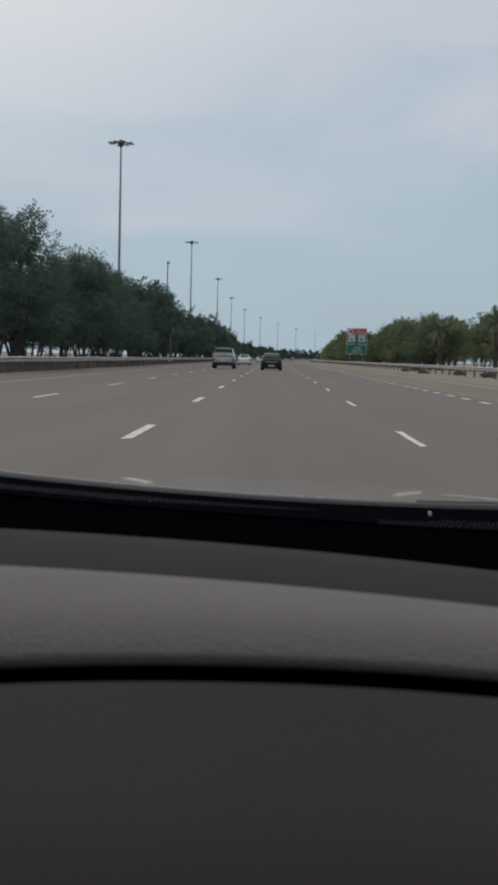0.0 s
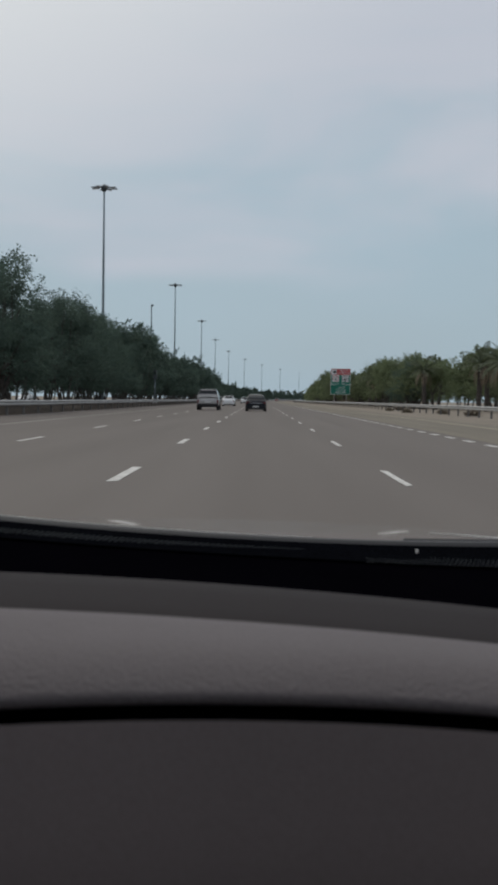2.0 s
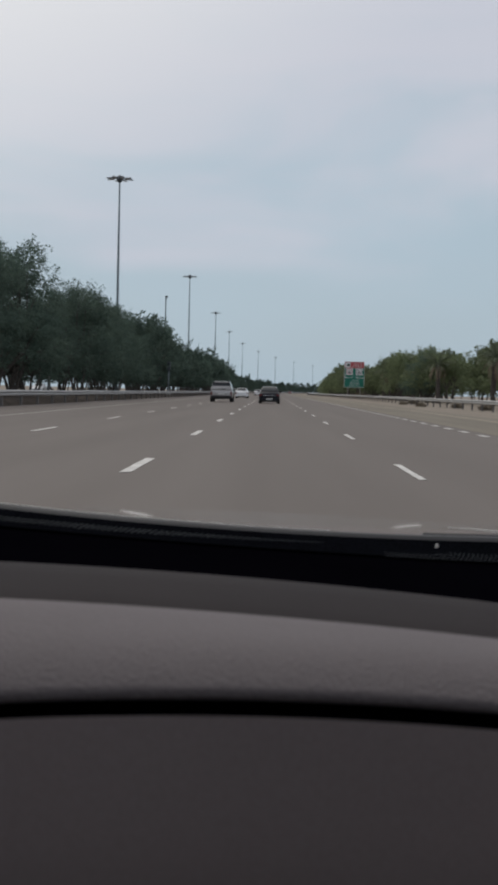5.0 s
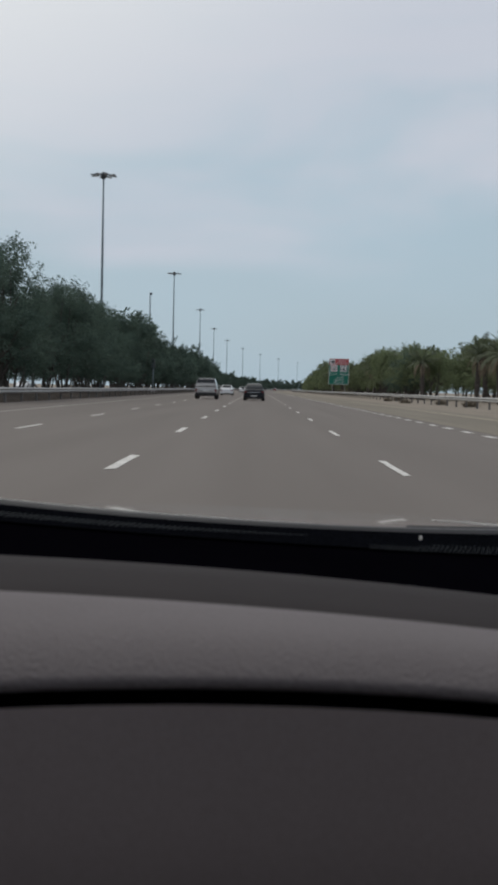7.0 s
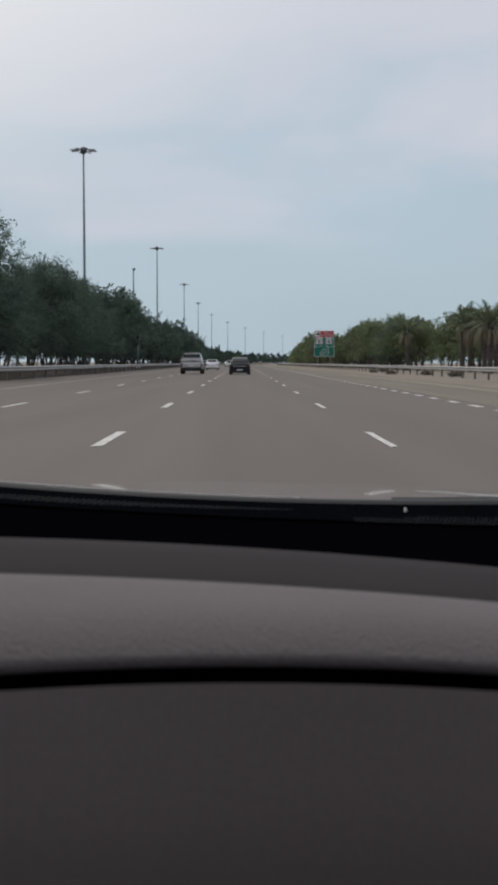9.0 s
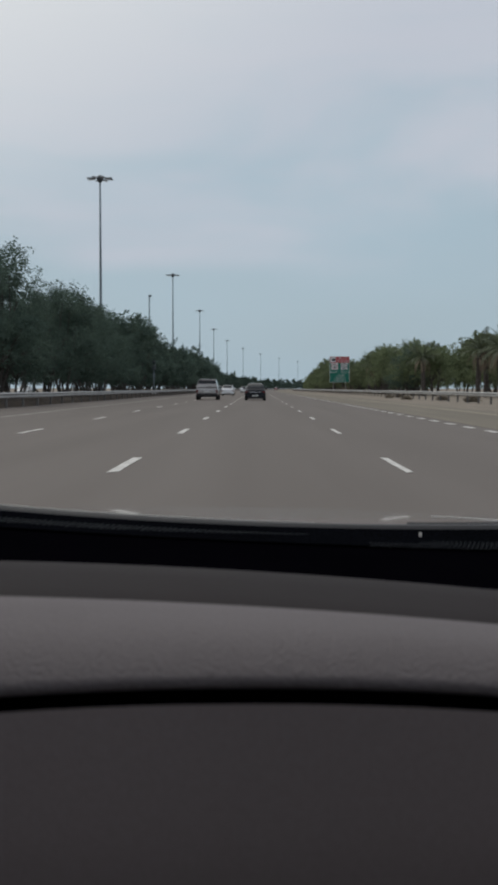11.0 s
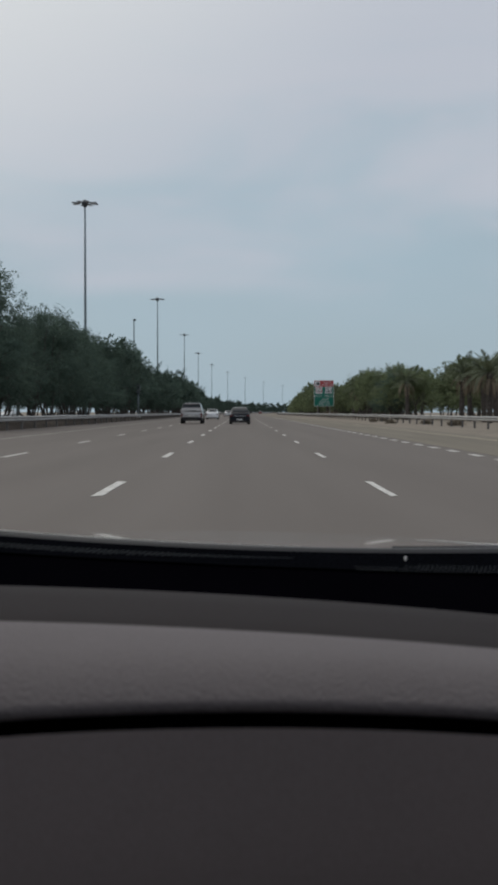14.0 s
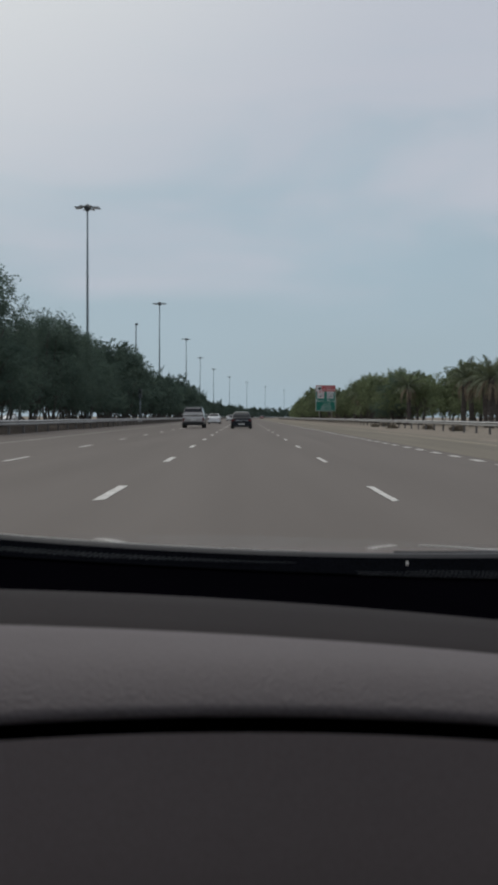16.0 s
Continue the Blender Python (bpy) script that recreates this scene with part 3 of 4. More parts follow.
def plain_mast(x, y, h):
    t = thing("camera_mast", "slim plain steel mast rising above the trees", "mast")
    verts, faces = [], []
    tube(verts, faces, [(0, 0, -0.1), (0, 0, h)], [0.17, 0.10], 10)
    under(mesh_object("pole", verts, faces, POLE, smooth=True), t)
    under(part("cap", box(-0.12, 0.34, -0.15, 0.15, h - 0.05, h + 0.28, 0.04), LAMP_BODY, t), t)
    t.matrix_basis = pose(x, y, 0)


plain_mast(-18.3, 182, 16.4)


# ======== speed camera sign ========
def lettering(name, words, size, x, z, y, mat, parent, depth=0.006, stretch=1.0):
    """Flat raised letters in the built-in font, facing the road."""
    cu = bpy.data.curves.new(name, "FONT")
    cu.body, cu.size, cu.align_x, cu.align_y, cu.extrude = words, size, "CENTER", "CENTER", depth
    tmp = bpy.data.objects.new(name, cu)
    scene.collection.objects.link(tmp)
    bpy.context.view_layer.update()
    me = bpy.data.meshes.new_from_object(tmp.evaluated_get(bpy.context.evaluated_depsgraph_get()))
    bpy.data.objects.remove(tmp)
    me.materials.clear()
    me.materials.append(mat)
    ob = under(new(name, me), parent)
    ob.matrix_basis = pose(x, y, z, 90, 0, 0) @ Matrix.Diagonal((stretch, 1, 1, 1))
    return ob


def disc(bm, x, z, y0, y1, r_out, r_in, n=28):
    """A ring or plate standing upright, between y0 and y1."""
    rows = []
    for r, y in ((r_out, y1), (r_out, y0), (r_in, y0), (r_in, y1)):
        rows.append([bm.verts.new((x + r * math.cos(2 * math.pi * k / n), y, z + r * math.sin(2 * math.pi * k / n))) for k in range(n)])
    for a, b in ((0, 1), (1, 2), (2, 3), (3, 0)):
        for k in range(n):
            bm.faces.new((rows[a][k], rows[b][k], rows[b][(k + 1) % n], rows[a][(k + 1) % n]))
    return bm


def speed_sign(x, y):
    t = thing("road_sign", "green and red speed limit warning board on two posts", "road sign")
    w, z0, z1 = 4.35, 2.34, 8.04
    h = z1 - z0
    board = part("board", box(-w / 2, w / 2, 0, 0.07, z0, z1, 0.015), SIGN_GREEN, t, "green sign board")
    for name, b in (("border", (-w / 2, w / 2, z0, z0 + 0.07)), ("border", (-w / 2, w / 2, z1 - 0.07, z1)),
                    ("border", (-w / 2, -w / 2 + 0.07, z0 + 0.07, z1 - 0.07)), ("border", (w / 2 - 0.07, w / 2, z0 + 0.07, z1 - 0.07))):
        part(name, box(b[0], b[1], -0.008, 0.0, b[2], b[3]), SIGN_WHITE, board, "white border strip")
    zr = z1 - 0.245 * h
    part("header_panel", box(-w / 2 + 0.07, w / 2 - 0.07, -0.006, 0, zr, z1 - 0.07), SIGN_RED, board, "red header panel")
    # camera pictogram on a white field
    picto = part("pictogram_field", box(-w / 2 + 0.16, -w / 2 + 1.3, -0.012, -0.006, zr + 0.14, z1 - 0.2), SIGN_WHITE, board, "white field with a camera symbol")
    bm = box(-w / 2 + 0.62, -w / 2 + 1.18, -0.018, -0.012, zr + 0.36, zr + 0.86)
    box(-w / 2 + 0.42, -w / 2 + 0.62, -0.018, -0.012, zr + 0.5, zr + 0.74, bm=bm)
    box(-w / 2 + 0.24, -w / 2 + 0.38, -0.018, -0.012, zr + 0.57, zr + 0.65, bm=bm)
    box(-w / 2 + 0.78, -w / 2 + 1.1, -0.018, -0.012, zr + 0.86, zr + 0.98, bm=bm)
    part("camera_symbol", bm, SIGN_BLACK, picto)
    lettering("arabic_line", "\ufeea\ufef4\ufe92\ufee8\ufe97", 0.66, 0.72, zr + 1.0, -0.012, SIGN_WHITE, board, stretch=1.5)
    lettering("word", "ATTENTION", 0.46, 0.72, zr + 0.36, -0.012, SIGN_WHITE, board)
    for cx, number, low in ((-1.08, "120", False), (1.02, "80", True)):
        zc = z0 + 0.62 * h
        field = part("limit_field", box(cx - 0.74, cx + 0.74, -0.008, 0, zc - 0.76, zc + 0.76), SIGN_WHITE, board, "white square field")
        part("limit_ring", disc(bmesh.new(), cx, zc, -0.014, -0.008, 0.68, 0.57), SIGN_RED if not low else SIGN_BLACK, field)
        lettering("number", number, 0.56, cx, zc + 0.16, -0.014, SIGN_BLACK, field)
        bm = box(cx - 0.3, cx + 0.3, -0.014, -0.008, zc - 0.38, zc - 0.2)
        box(cx - 0.18 if low else cx - 0.2, cx + (0.3 if low else 0.16), -0.014, -0.008, zc - 0.2, zc - 0.08, bm=bm)
        part("vehicle_symbol", bm, SIGN_BLACK, field)
    lettering("arabic_line", "\ufec2\ufe92\ufebf  \ufe94\ufecb\ufeae\ufeb3", 0.74, 0.0, z0 + 0.41 * h, -0.012, SIGN_WHITE, board, stretch=1.3)
    lettering("arabic_line", "\ufead\ufe8d\ufea9\ufeae\ufedf\ufe8d", 0.70, 0.25, z0 + 0.28 * h, -0.012, SIGN_WHITE, board, stretch=1.1)
    lettering("word", "MAXIMUM", 0.46, 0.1, z0 + 0.165 * h, -0.012, SIGN_WHITE, board)
    lettering("word", "SPEED LIMIT", 0.46, 0.1, z0 + 0.075 * h, -0.012, SIGN_WHITE, board)
    for px in (-1.35, 1.35):
        verts, faces = [], []
        tube(verts, faces, [(px, 0.18, -0.2), (px, 0.18, z1 - 0.3)], [0.11, 0.11], 12)
        under(mesh_object("post", verts, faces, ZINC, smooth=True), t, "galvanised post")
    for zz in (z0 + 0.6, z0 + 2.8, z1 - 0.6):
        part("back_rail", box(-w / 2 + 0.1, w / 2 - 0.1, 0.07, 0.12, zz - 0.05, zz + 0.05), ZINC, t)
    t.matrix_basis = pose(x, y, 0, 0, 0, -3)


speed_sign(17.9, 238)


# ======== dry scrub by the rail ========
def scrub(x, y, size, seed, label="low dry brown bush on the sand"):
    rng = np.random.default_rng(seed)
    t = thing("dry_bush", label, "bush", "dry bushes on the verge")
    verts, faces = [], []
    for i in range(170):
        a, up = rng.uniform(0, 6.28), rng.uniform(0.1, 1.2)
        d = Vector((math.cos(a) * math.cos(up), math.sin(a) * math.cos(up), math.sin(up) * 0.75))
        ln = size * rng.uniform(0.5, 1.0)
        s = Vector((rng.uniform(-0.3, 0.3) * size, rng.uniform(-0.3, 0.3) * size, 0))
        side = d.cross(Vector((0, 0, 1))).normalized() * 0.02
        a0 = len(verts)
        verts += [tuple(s - side), tuple(s + side), tuple(s + d * ln + side), tuple(s + d * ln - side)]
        faces.append((a0, a0 + 1, a0 + 2, a0 + 3))
        for k in range(5):
            p = s + d * ln * rng.uniform(0.4, 1.05)
            u = Vector(rng.normal(size=3)).normalized() * 0.09
            w = u.cross(Vector(rng.normal(size=3))).normalized() * 0.05
            a0 = len(verts)
            verts += [tuple(p - u), tuple(p + w), tuple(p + u), tuple(p - w)]
            faces.append((a0, a0 + 1, a0 + 2, a0 + 3))
    under(mesh_object("branches", verts, faces, TWIG), t)
    t.matrix_basis = pose(x, y, -0.03)


for k, (bx, by, bs) in enumerate([(16.6, 84, 0.7), (13.9, 101, 0.55), (14.3, 118, 0.5), (16.2, 95, 0.6), (16.4, 126, 0.6)]):
    scrub(bx, by, bs, 900 + k)
for k, (bx, by, bs) in enumerate([(20.6, 254, 2.3), (22.0, 262, 2.7), (21.2, 271, 2.2)]):
    scrub(bx, by, bs, 930 + k, "tall withered brown shrub behind the guard rail")


# ======== vehicles ========
def wheel(parent, x, y, r, width):
    verts, faces = [], []
    prof = [(-0.5, 0.72), (-0.5, 0.93), (-0.38, 1.0), (0.38, 1.0), (0.5, 0.93), (0.5, 0.72)]
    n = 24
    for i in range(n):
        a = 2 * math.pi * i / n
        for px, pr in prof:
            verts.append((px * width, pr * r * math.cos(a), pr * r * math.sin(a)))
    k = len(prof)
    for i in range(n):
        for j in range(k):
            faces.append((i * k + j, i * k + (j + 1) % k, ((i + 1) % n) * k + (j + 1) % k, ((i + 1) % n) * k + j))
    w = thing("wheel", "", "")
    under(w, parent)
    under(mesh_object("tyre", verts, faces, RUBBER, smooth=True), w)
    bm = bmesh.new()
    for i in range(5):
        a = 2 * math.pi * i / 5
        d, s = Vector((0, math.cos(a), math.sin(a))), Vector((0, -math.sin(a), math.cos(a)))
        pts = [d * 0.12 * r - s * 0.1 * r, d * 0.12 * r + s * 0.1 * r, d * 0.72 * r + s * 0.13 * r, d * 0.72 * r - s * 0.13 * r]
        block(bm, [tuple(p + Vector((-0.3 * width, 0, 0))) for p in pts] + [tuple(p + Vector((0.42 * width, 0, 0))) for p in pts])
    disc_v = [bm.verts.new((sx * 0.3 * width, 0.73 * r * math.cos(2 * math.pi * i / 20), 0.73 * r * math.sin(2 * math.pi * i / 20))) for sx in (-1, 1) for i in range(20)]
    bm.faces.new(disc_v[:20])
    bm.faces.new(list(reversed(disc_v[20:])))
    for i in range(20):
        bm.faces.new((disc_v[i], disc_v[20 + i], disc_v[20 + (i + 1) % 20], disc_v[(i + 1) % 20]))
    part("rim", bm, ALLOY, w)
    w.matrix_basis = pose(x, y, r) if x > 0 else pose(x, y, r, 0, 0, 180)


def vehicle(name, label, paint, length, width, height, style, m):
    """Body on wheels, tail towards -y. style: saloon or suv."""
    t = thing(name, label, "car", "cars on the motorway")
    hw, suv = width / 2, style == "suv"
    r = 0.38 if suv else 0.32
    waist = 0.61 * height if suv else 0.655 * height
    sill = 0.34 if suv else 0.22
    nose = waist * 0.86
    # lower shell: y, width factor, floor, top
    rows = [(-0.02, 0.80, sill + 0.16, waist - 0.24), (0.03, 0.90, sill + 0.07, waist - 0.12), (0.12, 0.955, sill + 0.02, waist - 0.035), (0.35, 0.99, sill, waist),
            (0.30 * length, 1.0, sill, waist + 0.01), (0.62 * length, 1.0, sill, waist - 0.02), (0.74 * length, 0.985, sill, waist - 0.06), (0.90 * length, 0.95, sill, nose - 0.01),
            (0.97 * length, 0.87, sill + 0.05, nose - 0.10), (length, 0.72, sill + 0.14, nose - 0.24)]
    cut = [(-0.90, 0.0), (-0.97, 0.10), (-1.0, 0.30), (-1.0, 0.55), (-0.985, 0.72), (-0.955, 0.86), (-0.91, 0.95), (-0.82, 0.995), (-0.4, 1.015), (0.0, 1.02)]
    cut = cut + [(-x, z) for x, z in reversed(cut[:-1])]
    verts, faces = [], []
    for y, k, lo, hi in rows:
        verts += [(x * k * hw, y, lo + (hi - lo) * z) for x, z in cut]
    n = len(cut)
    for i in range(len(rows) - 1):
        for j in range(n):
            faces.append((i * n + j, i * n + (j + 1) % n, (i + 1) * n + (j + 1) % n, (i + 1) * n + j))
    faces += [tuple(reversed(range(n))), tuple(range((len(rows) - 1) * n, len(rows) * n))]
    under(mesh_object("body", verts, faces, paint, smooth=True), t)
    # cabin: rings across the car that rise from the waist to the roof and fall again
    y_rear, y_front = (0.05, 0.74 * length) if suv else (0.13 * length, 0.74 * length)
    ra, rb = (0.34, 0.56 * length) if suv else (0.33 * length, 0.55 * length)
    wb, wt = 0.93 * hw, (0.74 if suv else 0.70) * hw

    def ring(k, y, push=0.0):
        """k: how far the ring has risen, 0 at the waist and 1 at the roof."""
        top = waist - 0.03 + (height - waist + 0.03) * k
        h = top - waist + 0.03
        side = wb + (wt - wb) * k
        pts = [(-wb, 0.0), (-(wb + (side - wb) * 0.5), 0.48), (-(wb + (side - wb) * 0.9), 0.84), (-side * 0.955, 0.945), (-side * 0.86, 0.99), (-side * 0.45, 1.015), (0.0, 1.02)]
        pts = pts + [(-x, z) for x, z in reversed(pts[:-1])]
        return [(x * (1 + push), y, waist - 0.03 + h * z + push * 0.4) for x, z in pts]

    def along(u):
        """Station u: 0 to 1 up the rear screen, 1 to 2 over the roof, 2 to 3 down the windscreen."""
        if u <= 1:
            return math.sin(u * math.pi / 2) ** 0.9, y_rear + (ra - y_rear) * u ** (0.9 if suv else 1.0)
        if u <= 2:
            return 1.0 + 0.025 * math.sin((u - 1) * math.pi), ra + (rb - ra) * (u - 1)
        return math.cos((u - 2) * math.pi / 2) ** 0.9, rb + (y_front - rb) * (u - 2)

    us = [0.02, 0.15, 0.3, 0.45, 0.6, 0.75, 0.88, 1.0, 1.25, 1.5, 1.75, 2.0, 2.12, 2.25, 2.4, 2.55, 2.7, 2.85, 2.97]
    verts, faces = [], []
    for u in us:
        verts += ring(*along(u))
    n = 13
    for i in range(len(us) - 1):
        for j in range(n - 1):
            faces.append((i * n + j, i * n + j + 1, (i + 1) * n + j + 1, (i + 1) * n + j))
    faces += [tuple(range(n)), tuple(reversed(range((len(us) - 1) * n, len(us) * n)))]
    under(mesh_object("roof", verts, faces, paint, smooth=True), t)

    def pane(key, u0, u1, j0, j1, label=""):
        steps = [u0 + (u1 - u0) * i / 6 for i in range(7)]
        verts, faces = [], []
        for push in (0.012, -0.01):
            for u in steps:
                k, y = along(u)
                y += (-0.012 if u < 1 else 0.012 if u > 2 else 0.0) * (1 if push > 0 else -1)
                verts += ring(k, y, push)[j0:j1 + 1]
        w = j1 - j0 + 1
        for i in range(6):
            for j in range(w - 1):
                c = i * w + j
                faces += [(c, c + 1, c + w + 1, c + w), (7 * w + c, 7 * w + c + w, 7 * w + c + w + 1, 7 * w + c + 1)]
        under(mesh_object(key, verts, faces, CAR_GLASS, smooth=True), t, label)

    pane("rear_window", 0.26 if suv else 0.16, 0.88, 3 if suv else 4, 9 if suv else 8, "dark rear window")
    pane("windscreen", 2.12, 2.80, 4, 8)
    for s, (j0, j1) in ((-1, (1, 2)), (1, (10, 11))):
        pane("side_window", 0.9, 1.42, j0, j1)
        pane("side_window", 1.48, 2.15, j0, j1)
        lamp_h = 0.30 if suv else 0.15
        lz = waist - (0.20 if suv else 0.17) - lamp_h
        bm = box(min(s * hw * (0.78 if suv else 0.60), s * hw * 0.93), max(s * hw * (0.78 if suv else 0.60), s * hw * 0.93), -0.015, 0.2, lz, lz + lamp_h, 0.025)
        part("tail_lamp", bm, TAIL_RED, t, "red tail lamp")
        bm = box(min(s * hw * 0.55, s * hw * 0.88), max(s * hw * 0.55, s * hw * 0.88), length - 0.22, length - 0.03, nose - 0.30, nose - 0.17, 0.03)
        part("head_lamp", bm, LAMP_GLASS, t)
        bm = box(min(s * hw * 0.96, s * (hw + 0.17)), max(s * hw * 0.96, s * (hw + 0.17)), 0.62 * length, 0.62 * length + 0.11, waist + 0.0, waist + 0.14, 0.04)
        part("door_mirror", bm, paint, t)
        for dy in (0.36, 0.56):
            bm = box(min(s * hw * 0.985, s * (hw + 0.012)), max(s * hw * 0.985, s * (hw + 0.012)), dy * length - 0.1, dy * length + 0.1, waist - 0.17, waist - 0.14, 0.004)
            part("door_handle", bm, paint, t)
        for wy in (0.20 * length, 0.80 * length):
            wheel(t, s * (hw - 0.10), wy, r, 0.21)
            verts, faces = [], []
            tube(verts, faces, [(s * (hw - 0.26), wy, r), (s * (hw - 0.004), wy, r)], [r * 1.14, r * 1.14], 22)
            under(mesh_object("wheel_arch", verts, faces, TRIM_BLACK), t)
    part("bumper", box(-hw * 0.92, hw * 0.92, -0.10, 0.22, sill + 0.02, sill + 0.24, 0.06), TRIM_BLACK if suv else paint, t, "rear bumper")
    part("number_plate", box(-0.26, 0.26, -0.05 if suv else -0.115, 0.05, sill + (0.34 if suv else 0.13), sill + (0.45 if suv else 0.23), 0.006), PLATE, t, "plain white plate")
    part("exhaust", box(0.35, 0.45, -0.06, 0.3, sill - 0.05, sill + 0.03, 0.02), TRIM_BLACK, t)
    part("underbody", box(-hw * 0.8, hw * 0.8, 0.15, length - 0.25, sill - 0.08, sill + 0.1, 0.02), TRIM_BLACK, t)
    if suv:
        for s in (-1, 1):
            part("lamp_strip", box(min(s * hw * 0.70, s * hw * 0.95), max(s * hw * 0.70, s * hw * 0.95), -0.022, 0.12, waist - 0.19, waist - 0.13, 0.012), LAMP_GLASS, t, "clear lamp strip")
            part("roof_rail", box(min(s * wt * 0.80, s * wt * 0.86), max(s * wt * 0.80, s * wt * 0.86), 0.55, 0.5 * length, height - 0.01, height + 0.045, 0.01), TRIM_BLACK, t)
        part("spoiler", box(-wt * 0.86, wt * 0.86, 0.16, 0.5, height - 0.10, height - 0.02, 0.03), paint, t, "roof spoiler over the rear window")
        part("tailgate_trim", box(-hw * 0.66, hw * 0.66, -0.03, 0.1, waist - 0.30, waist - 0.24, 0.012), ALLOY, t, "bright tailgate strip")
        part("rear_wiper", box(-0.02, 0.42, 0.02, 0.06, waist + 0.03, waist + 0.055, 0.008), TRIM_BLACK, t)
        part("lower_cladding", box(-hw * 0.88, hw * 0.88, -0.07, 0.3, sill - 0.06, sill + 0.06, 0.03), TRIM_BLACK, t)
    else:
        part("boot_trim", box(-hw * 0.58, hw * 0.58, -0.035, 0.1, waist - 0.27, waist - 0.235, 0.01), ALLOY, t, "bright strip across the boot lid")
        part("lower_bumper", box(-hw * 0.7, hw * 0.7, -0.11, 0.2, sill - 0.03, sill + 0.07, 0.03), TRIM_BLACK, t)
    t.matrix_basis = m
    return t


vehicle("suv", "silver beige sport utility vehicle driving ahead", PAINT_SILVER, 4.9, 2.02, 1.84, "suv", pose(-4.55, 96, 0))
vehicle("saloon_car", "dark grey saloon car with red tail lamps", PAINT_DARK, 4.7, 1.8, 1.46, "saloon", pose(-0.25, 92, 0))
vehicle("saloon_car", "white saloon car beyond the silver one", PAINT_WHITE, 4.6, 1.8, 1.45, "saloon", pose(-4.3, 152, 0))
vehicle("saloon_car", "small white saloon car far ahead", PAINT_WHITE, 4.6, 1.8, 1.45, "saloon", pose(-3.5, 262, 0))
vehicle("saloon_car", "dark red car on the far bend", PAINT_RED, 4.6, 1.8, 1.45, "saloon", pose(3.9 + bend(640), 640, 0, 0, 0, -4))
vehicle("suv", "white van on the far bend", PAINT_WHITE, 4.9, 1.9, 1.9, "suv", pose(0.2 + bend(700), 700, 0, 0, 0, -5))
vehicle("saloon_car", "white saloon car with alloy wheels, overtaking alongside", PAINT_WHITE, 4.7, 1.82, 1.45, "saloon", pose(-3.5, -3.5, 0))


vehicle("saloon_car", "white saloon car on the opposite carriageway", PAINT_WHITE, 4.6, 1.8, 1.45, "saloon", pose(-36.5, 92, 0, 0, 0, 180))
vehicle("suv", "white utility vehicle on the opposite carriageway", PAINT_WHITE, 4.9, 1.95, 1.85, "suv", pose(-40.2, 118, 0, 0, 0, 180))
vehicle("saloon_car", "white saloon car on the opposite carriageway", PAINT_WHITE, 4.6, 1.8, 1.45, "saloon", pose(-36.5, 171, 0, 0, 0, 180))


# ======== speed camera at the edge of the median ========
def speed_camera(x, y):
    t = thing("speed_camera", "dark roadside speed camera box on a steel post", "speed camera")
    verts, faces = [], []
    tube(verts, faces, [(0, 0, 0.1), (0, 0, 3.4)], [0.09, 0.08], 12)
    under(mesh_object("post", verts, faces, POLE, smooth=True), t)
    box_ = part("housing", box(-0.24, 0.24, -0.3, 0.3, 3.35, 4.55, 0.05), LAMP_BODY, t, "dark grey camera housing")
    part("window", box(-0.16, 0.16, -0.312, -0.29, 4.0, 4.35, 0.01), CAR_GLASS, box_)
    part("hood", box(-0.27, 0.27, -0.36, 0.32, 4.55, 4.6, 0.015), LAMP_BODY, t)
    part("base_plinth", box(-0.25, 0.25, -0.25, 0.25, 0.0, 0.42, 0.02), SIGN_WHITE, t, "pale concrete plinth")
    t.matrix_basis = pose(x, y, 0.2)


speed_camera(-14.3, 148)


# ======== the car that carries the camera ========
own = thing("car", "grey car with a grey vinyl dashboard", "car")
COLS = [-0.86 + 1.72 * i / 56 for i in range(57)]


def curve_z(c, x):
    q = max(-0.42, min(0.42, x))
    return c[0] + c[1] * q + c[2] * q * q + (x - q) * (c[1] + 2 * c[2] * q)


def sheet(name, lines, mat, parent, label="", smooth=True, x_cols=COLS):
    """A surface across the car through lines of (y, height curve), with a thin underside."""
    verts, faces = [], []
    n = len(x_cols)
    for drop in (0.0, -0.0015):
        for y, c in lines:
            verts += [(x, y, curve_z(c, x) + drop) for x in x_cols]
    k = len(lines)
    for i in range(k - 1):
        for j in range(n - 1):
            a = i * n + j
            faces.append((a, a + 1, a + n + 1, a + n))
            b = a + k * n
            faces.append((b, b + n, b + n + 1, b + 1))
    ob = under(mesh_object(name, verts, faces, mat, smooth), parent, label)
    return ob


A = (0.8429, -0.0346, 0.0729)
A2 = (0.8353, -0.0420, 0.0400)
B = (0.8305, -0.0590, -0.0650)
C = (0.8304, -0.0581, -0.0778)
D = (0.8108, 0.0023, -0.1795)
F = (0.6953, 0.0054, 0.0)


def blend(p, q, k, lift=0.0):
    return (p[0] + (q[0] - p[0]) * k + lift, p[1] + (q[1] - p[1]) * k, p[2] + (q[2] - p[2]) * k)


def lower(p, d):
    return (p[0] + d, p[1], p[2])


